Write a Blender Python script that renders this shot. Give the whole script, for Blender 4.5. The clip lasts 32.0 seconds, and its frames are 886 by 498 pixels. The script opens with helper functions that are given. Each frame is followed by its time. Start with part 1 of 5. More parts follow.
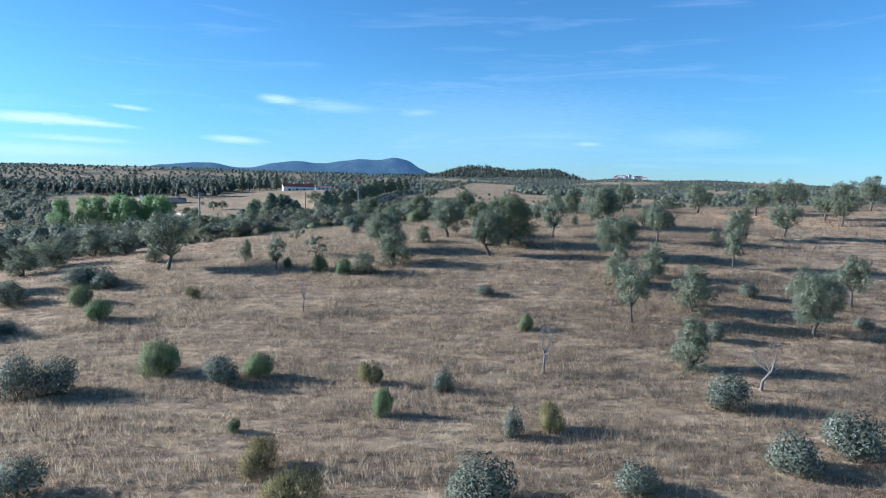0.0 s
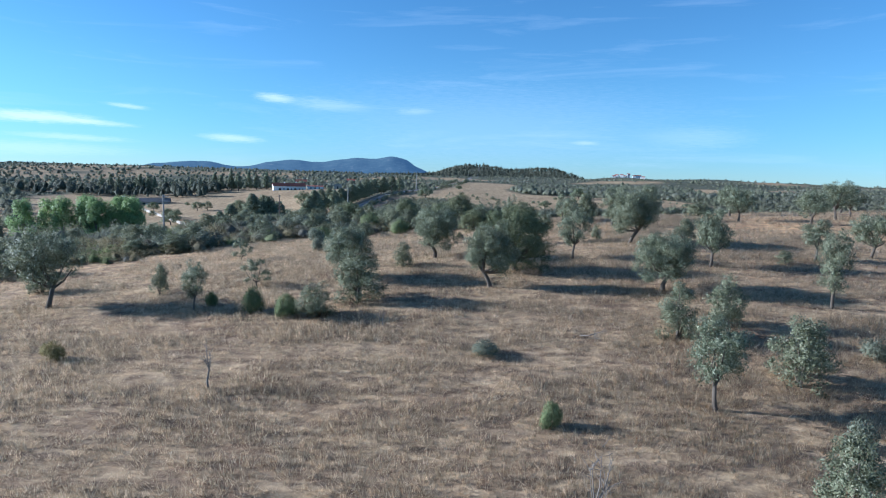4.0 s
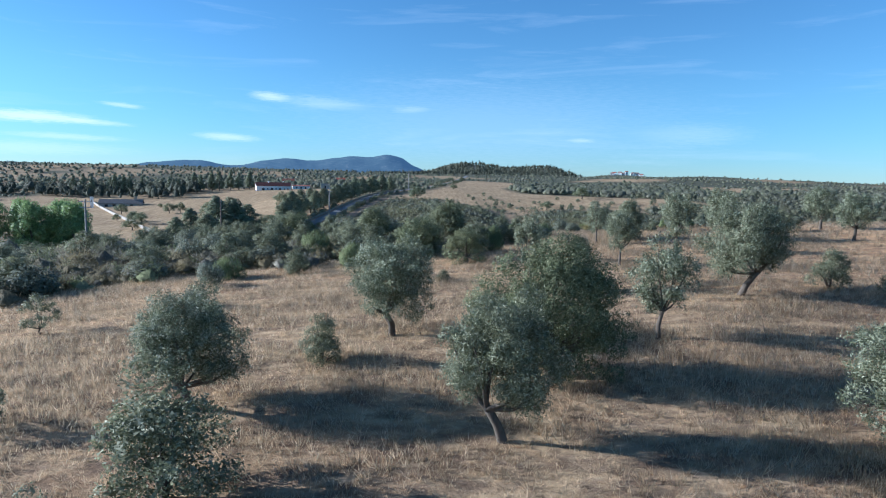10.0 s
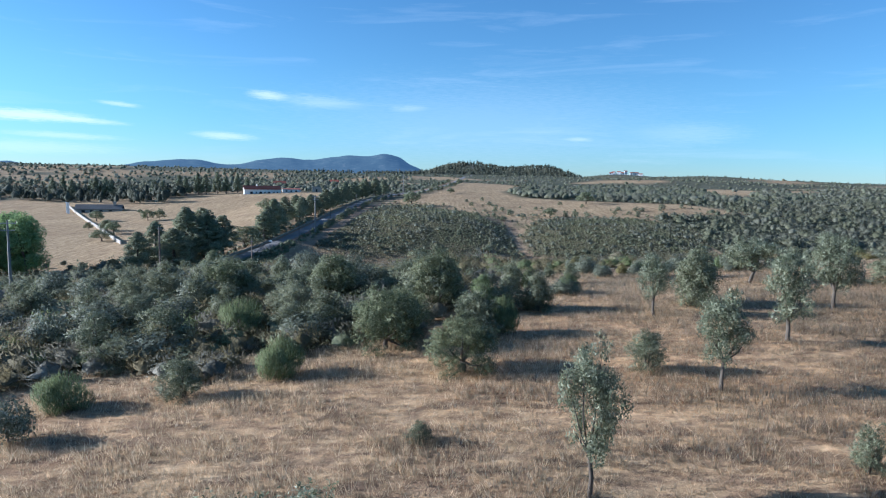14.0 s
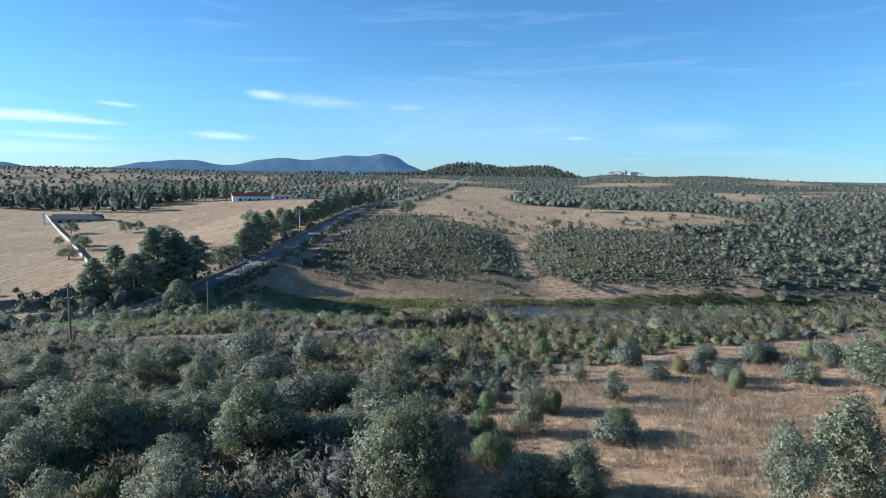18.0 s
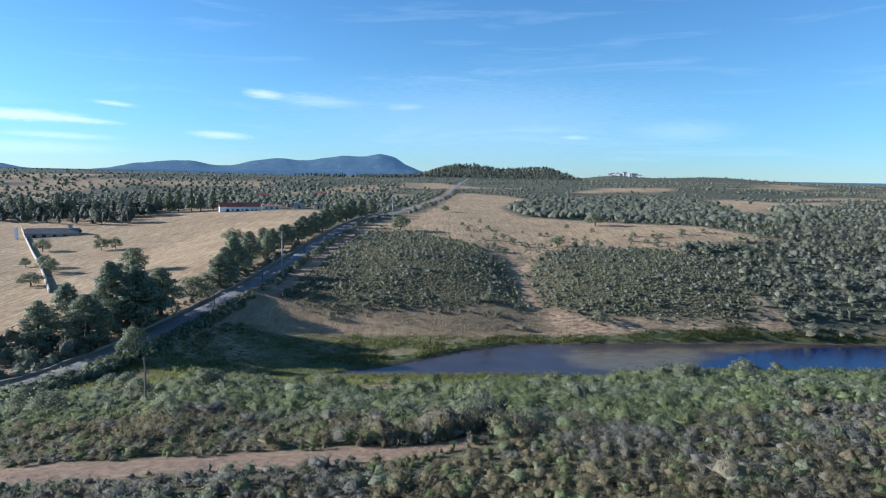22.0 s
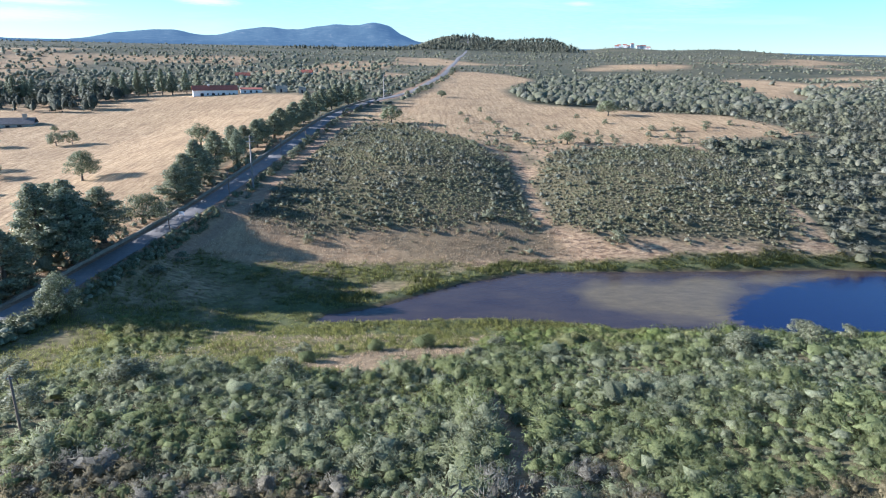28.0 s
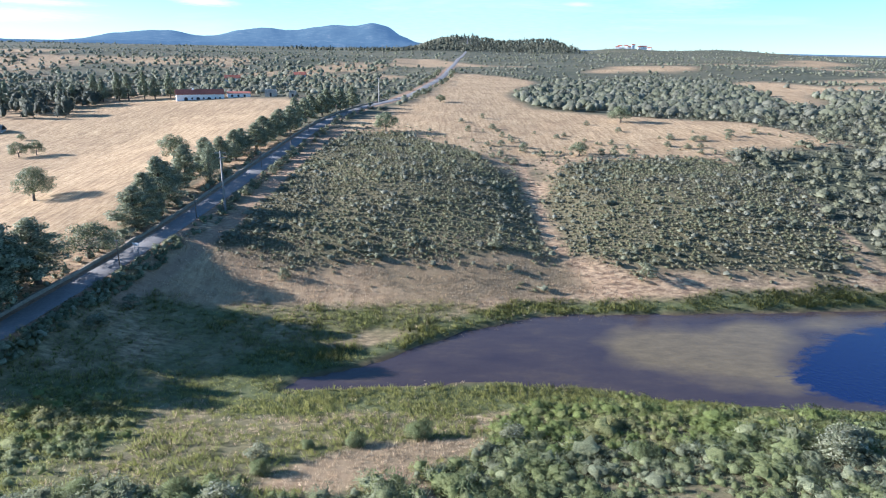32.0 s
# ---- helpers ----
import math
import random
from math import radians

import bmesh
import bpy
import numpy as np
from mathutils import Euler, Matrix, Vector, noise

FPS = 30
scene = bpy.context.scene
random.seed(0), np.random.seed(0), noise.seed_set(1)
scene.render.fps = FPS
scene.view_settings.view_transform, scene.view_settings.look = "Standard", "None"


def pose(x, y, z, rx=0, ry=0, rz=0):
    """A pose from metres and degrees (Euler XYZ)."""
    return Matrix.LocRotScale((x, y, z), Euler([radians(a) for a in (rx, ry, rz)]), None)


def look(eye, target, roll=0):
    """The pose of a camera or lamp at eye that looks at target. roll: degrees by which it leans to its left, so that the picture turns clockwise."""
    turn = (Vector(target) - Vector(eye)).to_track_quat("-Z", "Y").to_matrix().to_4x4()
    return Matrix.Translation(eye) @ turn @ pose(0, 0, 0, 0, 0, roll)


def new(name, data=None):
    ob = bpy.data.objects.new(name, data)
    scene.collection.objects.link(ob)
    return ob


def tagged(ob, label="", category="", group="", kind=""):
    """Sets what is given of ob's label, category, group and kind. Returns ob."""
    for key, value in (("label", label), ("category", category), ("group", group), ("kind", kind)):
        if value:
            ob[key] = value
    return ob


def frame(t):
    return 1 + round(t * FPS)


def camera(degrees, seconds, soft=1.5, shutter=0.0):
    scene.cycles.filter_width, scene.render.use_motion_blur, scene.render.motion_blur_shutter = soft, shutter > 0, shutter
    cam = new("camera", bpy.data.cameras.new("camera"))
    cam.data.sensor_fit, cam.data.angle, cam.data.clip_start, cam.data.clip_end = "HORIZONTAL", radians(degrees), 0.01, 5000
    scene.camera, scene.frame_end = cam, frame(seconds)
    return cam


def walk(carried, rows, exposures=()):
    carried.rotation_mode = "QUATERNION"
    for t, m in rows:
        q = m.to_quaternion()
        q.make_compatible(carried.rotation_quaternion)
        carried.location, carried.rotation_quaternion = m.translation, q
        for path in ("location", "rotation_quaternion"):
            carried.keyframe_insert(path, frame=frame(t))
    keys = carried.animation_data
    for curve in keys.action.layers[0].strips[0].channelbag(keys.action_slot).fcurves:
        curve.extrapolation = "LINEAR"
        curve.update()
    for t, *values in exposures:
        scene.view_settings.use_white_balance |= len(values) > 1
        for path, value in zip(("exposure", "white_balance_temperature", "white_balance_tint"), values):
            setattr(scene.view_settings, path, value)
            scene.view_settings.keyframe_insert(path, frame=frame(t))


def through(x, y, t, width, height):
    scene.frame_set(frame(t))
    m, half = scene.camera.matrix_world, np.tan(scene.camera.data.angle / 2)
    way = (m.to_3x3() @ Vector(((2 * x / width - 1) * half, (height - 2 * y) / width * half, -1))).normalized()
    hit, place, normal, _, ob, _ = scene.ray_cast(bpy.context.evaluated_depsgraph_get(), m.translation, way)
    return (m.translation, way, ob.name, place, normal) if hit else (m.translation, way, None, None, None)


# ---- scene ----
# the drone's flight: seconds, place in metres, pitch, lean and turn in degrees
cam = camera(70.28, 32.0, 1.1)
ROWS = [
    (0, 0.00, 0.00, 10.00, -6.19, -1.45, 0.40),
    (1, 0.28, 4.53, 10.07, -6.22, -1.42, 0.36),
    (2, 0.52, 9.26, 10.23, -6.23, -1.42, 0.31),
    (3, 0.72, 14.04, 10.38, -6.25, -1.46, 0.24),
    (4, 0.94, 18.81, 10.48, -6.29, -1.48, 0.17),
    (5, 1.19, 23.60, 10.61, -6.32, -1.45, 0.11),
    (6, 1.49, 28.50, 10.71, -6.37, -1.43, 0.04),
    (7, 1.84, 33.56, 10.73, -6.39, -1.42, -0.02),
    (8, 2.14, 38.70, 10.72, -6.40, -1.39, -0.06),
    (9, 2.34, 43.82, 10.77, -6.43, -1.32, -0.12),
    (10, 2.56, 48.93, 10.90, -6.45, -1.25, -0.18),
    (11, 2.83, 54.23, 11.21, -6.48, -1.18, -0.22),
    (12, 3.06, 59.72, 11.87, -6.51, -1.18, -0.27),
    (13, 3.23, 65.14, 12.83, -6.53, -1.22, -0.32),
    (14, 3.43, 70.32, 13.96, -6.55, -1.22, -0.38),
    (15, 3.64, 75.33, 15.18, -6.57, -1.21, -0.40),
    (16, 3.84, 80.30, 16.41, -6.60, -1.20, -0.43),
    (17, 4.08, 85.35, 17.52, -6.61, -1.14, -0.46),
    (18, 4.40, 90.51, 18.58, -6.62, -1.06, -0.51),
    (19, 4.71, 95.66, 19.96, -6.63, -1.08, -0.57),
    (20, 4.93, 100.68, 21.77, -6.64, -1.11, -0.63),
    (21, 5.12, 105.50, 23.62, -6.66, -1.08, -0.67),
    (22, 5.32, 110.13, 25.24, -6.67, -1.03, -0.70),
    (23, 5.54, 114.62, 26.68, -6.73, -1.01, -0.73),
    (24, 5.77, 119.12, 28.05, -6.73, -1.03, -0.75),
    (24.5, 5.88, 121.39, 28.73, -7.65, -1.03, -0.77),
    (25, 5.96, 123.72, 29.28, -8.84, -1.03, -0.79),
    (25.5, 6.04, 126.05, 29.83, -10.70, -1.02, -0.81),
    (26, 6.09, 128.43, 30.14, -12.83, -1.01, -0.83),
    (26.5, 6.14, 130.80, 30.44, -14.87, -1.01, -0.85),
    (27, 6.16, 133.26, 30.52, -16.55, -1.03, -0.88),
    (27.5, 6.18, 135.72, 30.60, -17.55, -1.05, -0.90),
    (28, 6.19, 138.34, 30.58, -17.93, -1.07, -0.93),
    (28.5, 6.20, 140.96, 30.55, -18.00, -1.09, -0.96),
    (29, 6.23, 143.85, 30.54, -18.00, -1.10, -0.99),
    (30, 6.30, 149.87, 30.59, -18.00, -1.10, -1.04),
    (31, 6.39, 156.13, 30.76, -17.97, -1.09, -1.05),
    (32, 6.47, 162.23, 30.93, -17.88, -1.05, -1.02),
]
walk(cam, [(t, pose(x, y, z, 90 + p, r, w)) for t, x, y, z, p, r, w in ROWS],
     [(0, 0.94, 4840, 10), (9, 0.95, 4980, 10), (14, 0.97, 5060, 11), (20, 1.0, 5180, 12), (24, 1.02, 5230, 13), (25, 1.04, 5280, 13), (26, 1.08, 5300, 13), (28.5, 1.66, 5400, 16), (32, 1.73, 5380, 16)])

# ---- world, sun ----
SUN_AZ, SUN_EL = -83.0, 18.3   # degrees from north (+y), towards +x; above the horizon
world = bpy.data.worlds.new("sky")
scene.world = world
world.use_nodes = True
wt = world.node_tree
wt.nodes.clear()


def wn(kind, **vals):
    n = wt.nodes.new(kind)
    for k, v in vals.items():
        n.inputs[k].default_value = v
    return n


sky = wt.nodes.new("ShaderNodeTexSky")
sky.sky_type, sky.sun_disc = "NISHITA", False
sky.sun_elevation, sky.sun_rotation = radians(SUN_EL), radians(SUN_AZ)
sky.altitude, sky.air_density, sky.dust_density, sky.ozone_density = 400, 1.0, 0.0, 5.0
coord = wt.nodes.new("ShaderNodeTexCoord")
# thin cirrus: stretched noise, thickest low over the horizon
stretch = wn("ShaderNodeMapping", Scale=(2.2, 2.2, 22.0), Rotation=(0.03, 0.05, 0.4))
wisps = wn("ShaderNodeTexNoise", Scale=1.6, Detail=7.0, Roughness=0.62, Distortion=0.5)
wramp = wt.nodes.new("ShaderNodeMapRange")
wramp.inputs["From Min"].default_value, wramp.inputs["From Max"].default_value = 0.54, 0.86
wramp.inputs["To Max"].default_value = 0.2
wt.links.new(coord.outputs["Generated"], stretch.inputs["Vector"])
wt.links.new(stretch.outputs[0], wisps.inputs["Vector"])
wt.links.new(wisps.outputs["Fac"], wramp.inputs["Value"])
thick = wramp.outputs[0]


def streak(az, el, wide, tall, lean, amount):
    """One thin cloud: an ellipse about a direction of the sky, broken up by noise."""
    global thick
    turn = wn("ShaderNodeMapping", Rotation=(0, 0, radians(az)))
    turn.vector_type = "POINT"
    wt.links.new(coord.outputs["Generated"], turn.inputs["Vector"])
    tip = wn("ShaderNodeMapping", Location=(0, 0, -math.sin(radians(el))))
    wt.links.new(turn.outputs[0], tip.inputs["Vector"])
    lean_n = wn("ShaderNodeMapping", Rotation=(0, radians(lean), 0))
    wt.links.new(tip.outputs[0], lean_n.inputs["Vector"])
    size = wn("ShaderNodeMapping", Scale=(1 / radians(wide), 0.0, 1 / radians(tall)))
    wt.links.new(lean_n.outputs[0], size.inputs["Vector"])
    nz = wn("ShaderNodeTexNoise", Scale=34.0, Detail=5.0, Roughness=0.6)
    wt.links.new(stretch.outputs[0], nz.inputs["Vector"])
    shift = wt.nodes.new("ShaderNodeVectorMath")
    shift.operation = "MULTIPLY_ADD"
    shift.inputs[1].default_value = (0.7, 0.0, 0.9)
    wt.links.new(nz.outputs["Color"], shift.inputs[0])
    wt.links.new(size.outputs[0], shift.inputs[2])
    back = wt.nodes.new("ShaderNodeVectorMath")
    back.operation = "SUBTRACT"
    back.inputs[1].default_value = (0.35, 0.0, 0.45)
    wt.links.new(shift.outputs[0], back.inputs[0])
    dist = wt.nodes.new("ShaderNodeVectorMath")
    dist.operation = "LENGTH"
    wt.links.new(back.outputs[0], dist.inputs[0])
    mr = wt.nodes.new("ShaderNodeMapRange")
    mr.interpolation_type = "SMOOTHSTEP"
    mr.inputs["From Min"].default_value, mr.inputs["From Max"].default_value = 1.0, 0.1
    mr.inputs["To Max"].default_value = amount
    wt.links.new(dist.outputs["Value"], mr.inputs["Value"])
    front = wt.nodes.new("ShaderNodeSeparateXYZ")
    wt.links.new(turn.outputs[0], front.inputs[0])
    ahead = wt.nodes.new("ShaderNodeMath")
    ahead.operation = "GREATER_THAN"
    ahead.inputs[1].default_value = 0.0
    wt.links.new(front.outputs["Y"], ahead.inputs[0])
    on = wt.nodes.new("ShaderNodeMath")
    on.operation = "MULTIPLY"
    wt.links.new(mr.outputs[0], on.inputs[0])
    wt.links.new(ahead.outputs[0], on.inputs[1])
    add = wt.nodes.new("ShaderNodeMath")
    add.operation, add.use_clamp = "ADD", True
    wt.links.new(thick, add.inputs[0])
    wt.links.new(on.outputs[0], add.inputs[1])
    thick = add.outputs[0]


streak(-32.8, 3.95, 5.6, 0.62, 0, 0.8)
streak(-28.5, 3.75, 3.5, 0.32, -2, 0.5)
streak(-26.5, 5.2, 2.2, 0.26, -4, 0.5)
streak(-15.0, 6.6, 2.2, 0.55, -4, 0.6)
streak(-10.5, 6.3, 5.0, 0.7, -4, 0.22)
streak(-18.6, 3.05, 3.4, 0.46, -2, 0.55)
streak(-30.5, 2.55, 5.5, 0.36, -1, 0.4)
streak(-33.0, 1.6, 9.0, 0.7, 0, 0.3)
streak(-2.8, 5.95, 2.2, 0.4, 3, 0.2)
streak(12.3, 3.5, 1.6, 0.28, 0, 0.25)
streak(21.5, 4.0, 6.0, 1.3, 0, 0.15)
streak(4.0, 4.5, 24.0, 5.5, 0, 0.14)
cloud = wt.nodes.new("ShaderNodeMixRGB")
cloud.inputs[2].default_value = (6.9, 7.4, 7.6, 1)
wt.links.new(thick, cloud.inputs[0])
tint = wt.nodes.new("ShaderNodeMixRGB")
tint.blend_type = "MULTIPLY"
tint.inputs[0].default_value, tint.inputs[2].default_value = 1.0, (0.985, 1.048, 0.935, 1)
wt.links.new(sky.outputs[0], tint.inputs[1])
# the air near the horizon is clear and blue
up_z = wt.nodes.new("ShaderNodeSeparateXYZ")
wt.links.new(coord.outputs["Generated"], up_z.inputs[0])
low_air = wt.nodes.new("ShaderNodeMapRange")
low_air.interpolation_type = "SMOOTHSTEP"
low_air.inputs["From Min"].default_value, low_air.inputs["From Max"].default_value = 0.16, 0.0
wt.links.new(up_z.outputs["Z"], low_air.inputs["Value"])
air = wt.nodes.new("ShaderNodeMixRGB")
air.blend_type = "MULTIPLY"
air.inputs[2].default_value = (0.75, 0.868, 1.03, 1)
wt.links.new(low_air.outputs[0], air.inputs[0])
wt.links.new(tint.outputs[0], air.inputs[1])
wt.links.new(air.outputs[0], cloud.inputs[1])
glow = wn("ShaderNodeBackground", Strength=0.077)
wout = wt.nodes.new("ShaderNodeOutputWorld")
wt.links.new(cloud.outputs[0], glow.inputs["Color"])
wt.links.new(glow.outputs[0], wout.inputs["Surface"])
sun = new("sun", bpy.data.lights.new("sun", "SUN"))
sun.data.energy, sun.data.angle, sun.data.color = 5.0, radians(0.55), (1.0, 0.91, 0.79)
_sd = Vector((math.sin(radians(SUN_AZ)) * math.cos(radians(SUN_EL)), math.cos(radians(SUN_AZ)) * math.cos(radians(SUN_EL)), math.sin(radians(SUN_EL))))
sun.matrix_world = look(_sd * 300, (0, 0, 0))

# ---- the lie of the land: profiles across the valley, one for each x, and low noise ----
YS = [0, 40, 70, 90, 115, 140, 165, 190, 225, 250, 280, 300, 350, 430, 540, 800, 1500]
PROFILES = {
    -260: [-12, -12, -12, -12, -13, -14, -15, -16, -17, -18, -18, -17, -16, -14, -8, 2, 12],
    -130: [-8, -8, -8, -8, -8, -9, -11, -13, -16, -17, -16.5, -15.5, -13.5, -10.5, -1.2, 4, 14],
    -65: [-5, -5, -4, -3, -3, -4, -6, -9, -14, -14, -11.8, -10.2, -6.5, -2.5, 1, 6, 15],
    -30: [-3.8, -3.2, -0.2, 1, 1.2, 0.6, -1.2, -5, -13.5, -19.5, -18, -12, -6.8, -1.2, 3, 8, 16],
    10: [-3.5, -2.5, 2, 3.7, 3.8, 2.9, 0.2, -6, -14.5, -19.8, -19.5, -13.5, -7, -1, 4, 9, 16],
    60: [-2.5, -1.8, 3.3, 4.9, 6, 5.5, 2.5, -3, -11.5, -19.3, -19.6, -13.5, -8, -1.8, 3, 9, 16],
    140: [1, 2, 6, 8, 9, 8, 5, -1, -9, -17, -19.6, -13.5, -8, 0, 2, 8, 16],
    400: [8, 9, 10, 11, 11, 10, 8, 4, -1, -6, -9, -8, -4, 1, 4, 8, 16],
}
WATER = -20.0
POND = [(-16, 248), (-7, 248.5), (5, 249.5), (19, 251), (33, 249), (42, 245), (54, 243), (74, 242), (95, 242), (125, 246), (150, 258), (155, 272),
        (135, 281), (103, 282), (81, 280.5), (49, 278.5), (28, 277), (14, 270), (3, 262), (-5, 256), (-14, 252)]
ROAD = [(-96, 150), (-78, 192), (-67.5, 217), (-63, 242), (-60.5, 262), (-56.5, 283), (-52.5, 303), (-48, 335), (-44, 375), (-38, 435), (-27, 480),
        (-12, 512), (6, 606), (28, 845), (60, 1300), (110, 2000)]
VERGE = [(-50, 272), (-46, 288), (-41, 306), (-38, 330), (-35, 370), (-29, 420)]
TRACK = [(-70, 158), (-34, 161), (-14, 163.5), (1.5, 165.5), (8, 168.5), (12, 173.5), (13.8, 182), (14.5, 191), (14.1, 200), (12.2, 208), (8.5, 211.5), (5, 217), (2, 221)]
FIELD_EAST = [(-33, 419), (-22, 452), (-4, 500), (10, 560), (22, 741), (59, 713), (69, 700), (88, 655), (66, 595), (50, 548), (58, 490), (92, 469), (148, 445), (163, 400), (112, 384), (70, 376), (42, 380), (28, 372), (8, 392), (-9, 418)]
FIELD_WEST = [(-70, 262), (-64, 300), (-62, 340), (-58, 400), (-60, 470), (-68, 530), (-101, 545), (-150, 560), (-215, 520), (-300, 540), (-330, 380), (-240, 300), (-150, 268), (-100, 255)]
MOUND_WEST = [(-44, 298), (-23, 290), (4, 293), (36, 298), (35, 329), (34, 353), (16, 385), (-4, 410), (-24, 415), (-33, 380), (-39, 322)]
MOUND_EAST = [(38, 299), (53, 291), (101, 291), (108, 310), (117, 353), (104, 380), (54, 373), (37, 336)]
STRIP = [(-46, 276), (-51, 288), (-44, 297), (-23, 292), (12, 295), (37, 300), (42, 287), (14, 283), (0, 281), (-22, 278)]
GLADES = [[(228, 600), (238, 660), (285, 700), (300, 640), (340, 650), (330, 615), (260, 590), (225, 512), (205, 515)], [(150, 780), (210, 850), (290, 840), (240, 790)],
          [(330, 700), (420, 760), (520, 740), (430, 690)], [(-110, 640), (-40, 720), (-20, 690), (-60, 620)], [(-640, 800), (-560, 870), (-470, 925), (-400, 935), (-430, 890), (-540, 800)]]
SAND = [(-11, 215), (-7, 221), (-2, 227), (15, 230), (11, 224.5), (3, 219), (-3, 214.5)]
EDGE_X = [-140, -60, -42, -28, -17, -5, 3, 8, 14, 22, 33, 60, 140]
EDGE_Y = [40, 78, 88, 92, 104, 108, 118, 134, 143, 147, 147, 156, 170]


def slopes(x, z):
    z, x = np.asarray(z, float), np.asarray(x, float)
    d = np.diff(z, axis=0) / np.diff(x).reshape(-1, *[1] * (z.ndim - 1))
    m = np.zeros_like(z)
    m[0], m[-1] = d[0], d[-1]
    a, b = d[:-1], d[1:]
    m[1:-1] = np.where(a * b > 0, 2 * a * b / np.where(a + b == 0, 1, a + b), 0)
    return m


def hermite(x, z, m, q):
    x = np.asarray(x, float)
    q = np.clip(q, x[0], x[-1])
    k = np.clip(np.searchsorted(x, q) - 1, 0, len(x) - 2)
    h = x[k + 1] - x[k]
    u = (q - x[k]) / h
    if z.ndim == 1:
        a, b, ma, mb = z[k], z[k + 1], m[k], m[k + 1]
    else:
        a, b, ma, mb = (np.take_along_axis(s, i[None], 0)[0] for s, i in ((z, k), (z, k + 1), (m, k), (m, k + 1)))
    return a * (1 + 2 * u) * (1 - u) ** 2 + ma * h * u * (1 - u) ** 2 + b * u * u * (3 - 2 * u) + mb * h * u * u * (u - 1)


def vnoise(x, y, size, seed=0):
    """Smooth value noise, -1 to 1."""
    x, y = np.asarray(x, float) / size + 1000.3, np.asarray(y, float) / size + 1000.7
    i, j = np.floor(x).astype(np.int64), np.floor(y).astype(np.int64)
    u, v = x - i, y - j
    u, v = u * u * (3 - 2 * u), v * v * (3 - 2 * v)

    def at(a, b):
        h = (a * 374761393 + b * 668265263 + seed * 974711) & 0x7FFFFFFF
        h = ((h ^ (h >> 13)) * 1274126177) & 0x7FFFFFFF
        return ((h ^ (h >> 16)) & 0xFFFF) / 32767.5 - 1
    return (at(i, j) * (1 - u) + at(i + 1, j) * u) * (1 - v) + (at(i, j + 1) * (1 - u) + at(i + 1, j + 1) * u) * v


def fractal(x, y, size, seed=0, octaves=3):
    return sum(vnoise(x, y, size / 2**o, seed + o) / 2**o for o in range(octaves)) / 1.6


def inside(poly, x, y):
    """Metres inside (positive) or outside (negative) a closed outline."""
    best, odd = np.full(np.shape(x), 1e9), np.zeros(np.shape(x), bool)
    for (ax, ay), (bx, by) in zip(poly, poly[1:] + poly[:1]):
        dx, dy = bx - ax, by - ay
        u = np.clip(((x - ax) * dx + (y - ay) * dy) / (dx * dx + dy * dy), 0, 1)
        best = np.minimum(best, (x - ax - u * dx) ** 2 + (y - ay - u * dy) ** 2)
        if dy:
            odd ^= ((ay > y) != (by > y)) & (x < ax + (y - ay) * dx / dy)
    return np.sqrt(best) * np.where(odd, 1, -1)


def along(line, x, y):
    """Metres from an open line, and how far along it by its own count of points."""
    best, far = np.full(np.shape(x), 1e9), np.zeros(np.shape(x))
    for n, ((ax, ay), (bx, by)) in enumerate(zip(line, line[1:])):
        dx, dy = bx - ax, by - ay
        u = np.clip(((x - ax) * dx + (y - ay) * dy) / (dx * dx + dy * dy), 0, 1)
        d = (x - ax - u * dx) ** 2 + (y - ay - u * dy) ** 2
        far = np.where(d < best, n + u, far)
        best = np.minimum(best, d)
    return np.sqrt(best), far


def smooth_line(line, step):
    """The line rounded off, with a point about every step metres."""
    p = np.array(line, float)
    s = np.r_[0, np.cumsum(np.hypot(*np.diff(p, axis=0).T))]
    q = np.arange(0, s[-1], step)
    return np.stack([hermite(s, p[:, c], np.gradient(p[:, c], s), q) for c in (0, 1)], 1)


def net(x, y):
    x, y = np.asarray(x, float), np.asarray(y, float)
    c = np.stack([hermite(YS, np.asarray(z, float), slopes(YS, z), y) for z in PROFILES.values()])
    g = hermite(list(PROFILES), c, slopes(list(PROFILES), c), x)
    for cx, cy, rx, ry, h in ((105, 1960, 95, 200, 32), (20, 1960, 70, 200, 18), (250, 1940, 75, 200, 18), (325, 1930, 60, 180, 22), (600, 2200, 110, 220, 16), (880, 2150, 190, 260, 18), (-2, 338, 30, 42, 3.6), (78, 334, 32, 38, 3.0), (37, 336, 10, 42, -2.6), (340, 860, 190, 90, 7), (560, 1150, 260, 120, 7), (170, 1050, 150, 110, 5), (470, 640, 150, 60, 5), (-470, 900, 120, 90, 3), (-700, 1700, 500, 350, 8), (-1300, 1480, 420, 400, 10)):
        g = g + h * np.exp(-((x - cx) / rx) ** 2 - ((y - cy) / ry) ** 2)
    # the long heath ridge behind the farm
    return g + np.interp(x, [-900, -250, -150, -80, -10], [13, 12.5, 10.5, 7, 0]) * np.exp(-((y - 980) / 190) ** 2)


_rl = smooth_line(ROAD, 6.0)
_rz = net(_rl[:, 0], _rl[:, 1])
for _ in range(12):
    _rz[1:-1] = (_rz[:-2] + _rz[1:-1] * 2 + _rz[2:]) / 4
_rlist = [tuple(p) for p in _rl]


def road_z(far):
    return np.interp(far, np.arange(len(_rz)), _rz) + 0.25


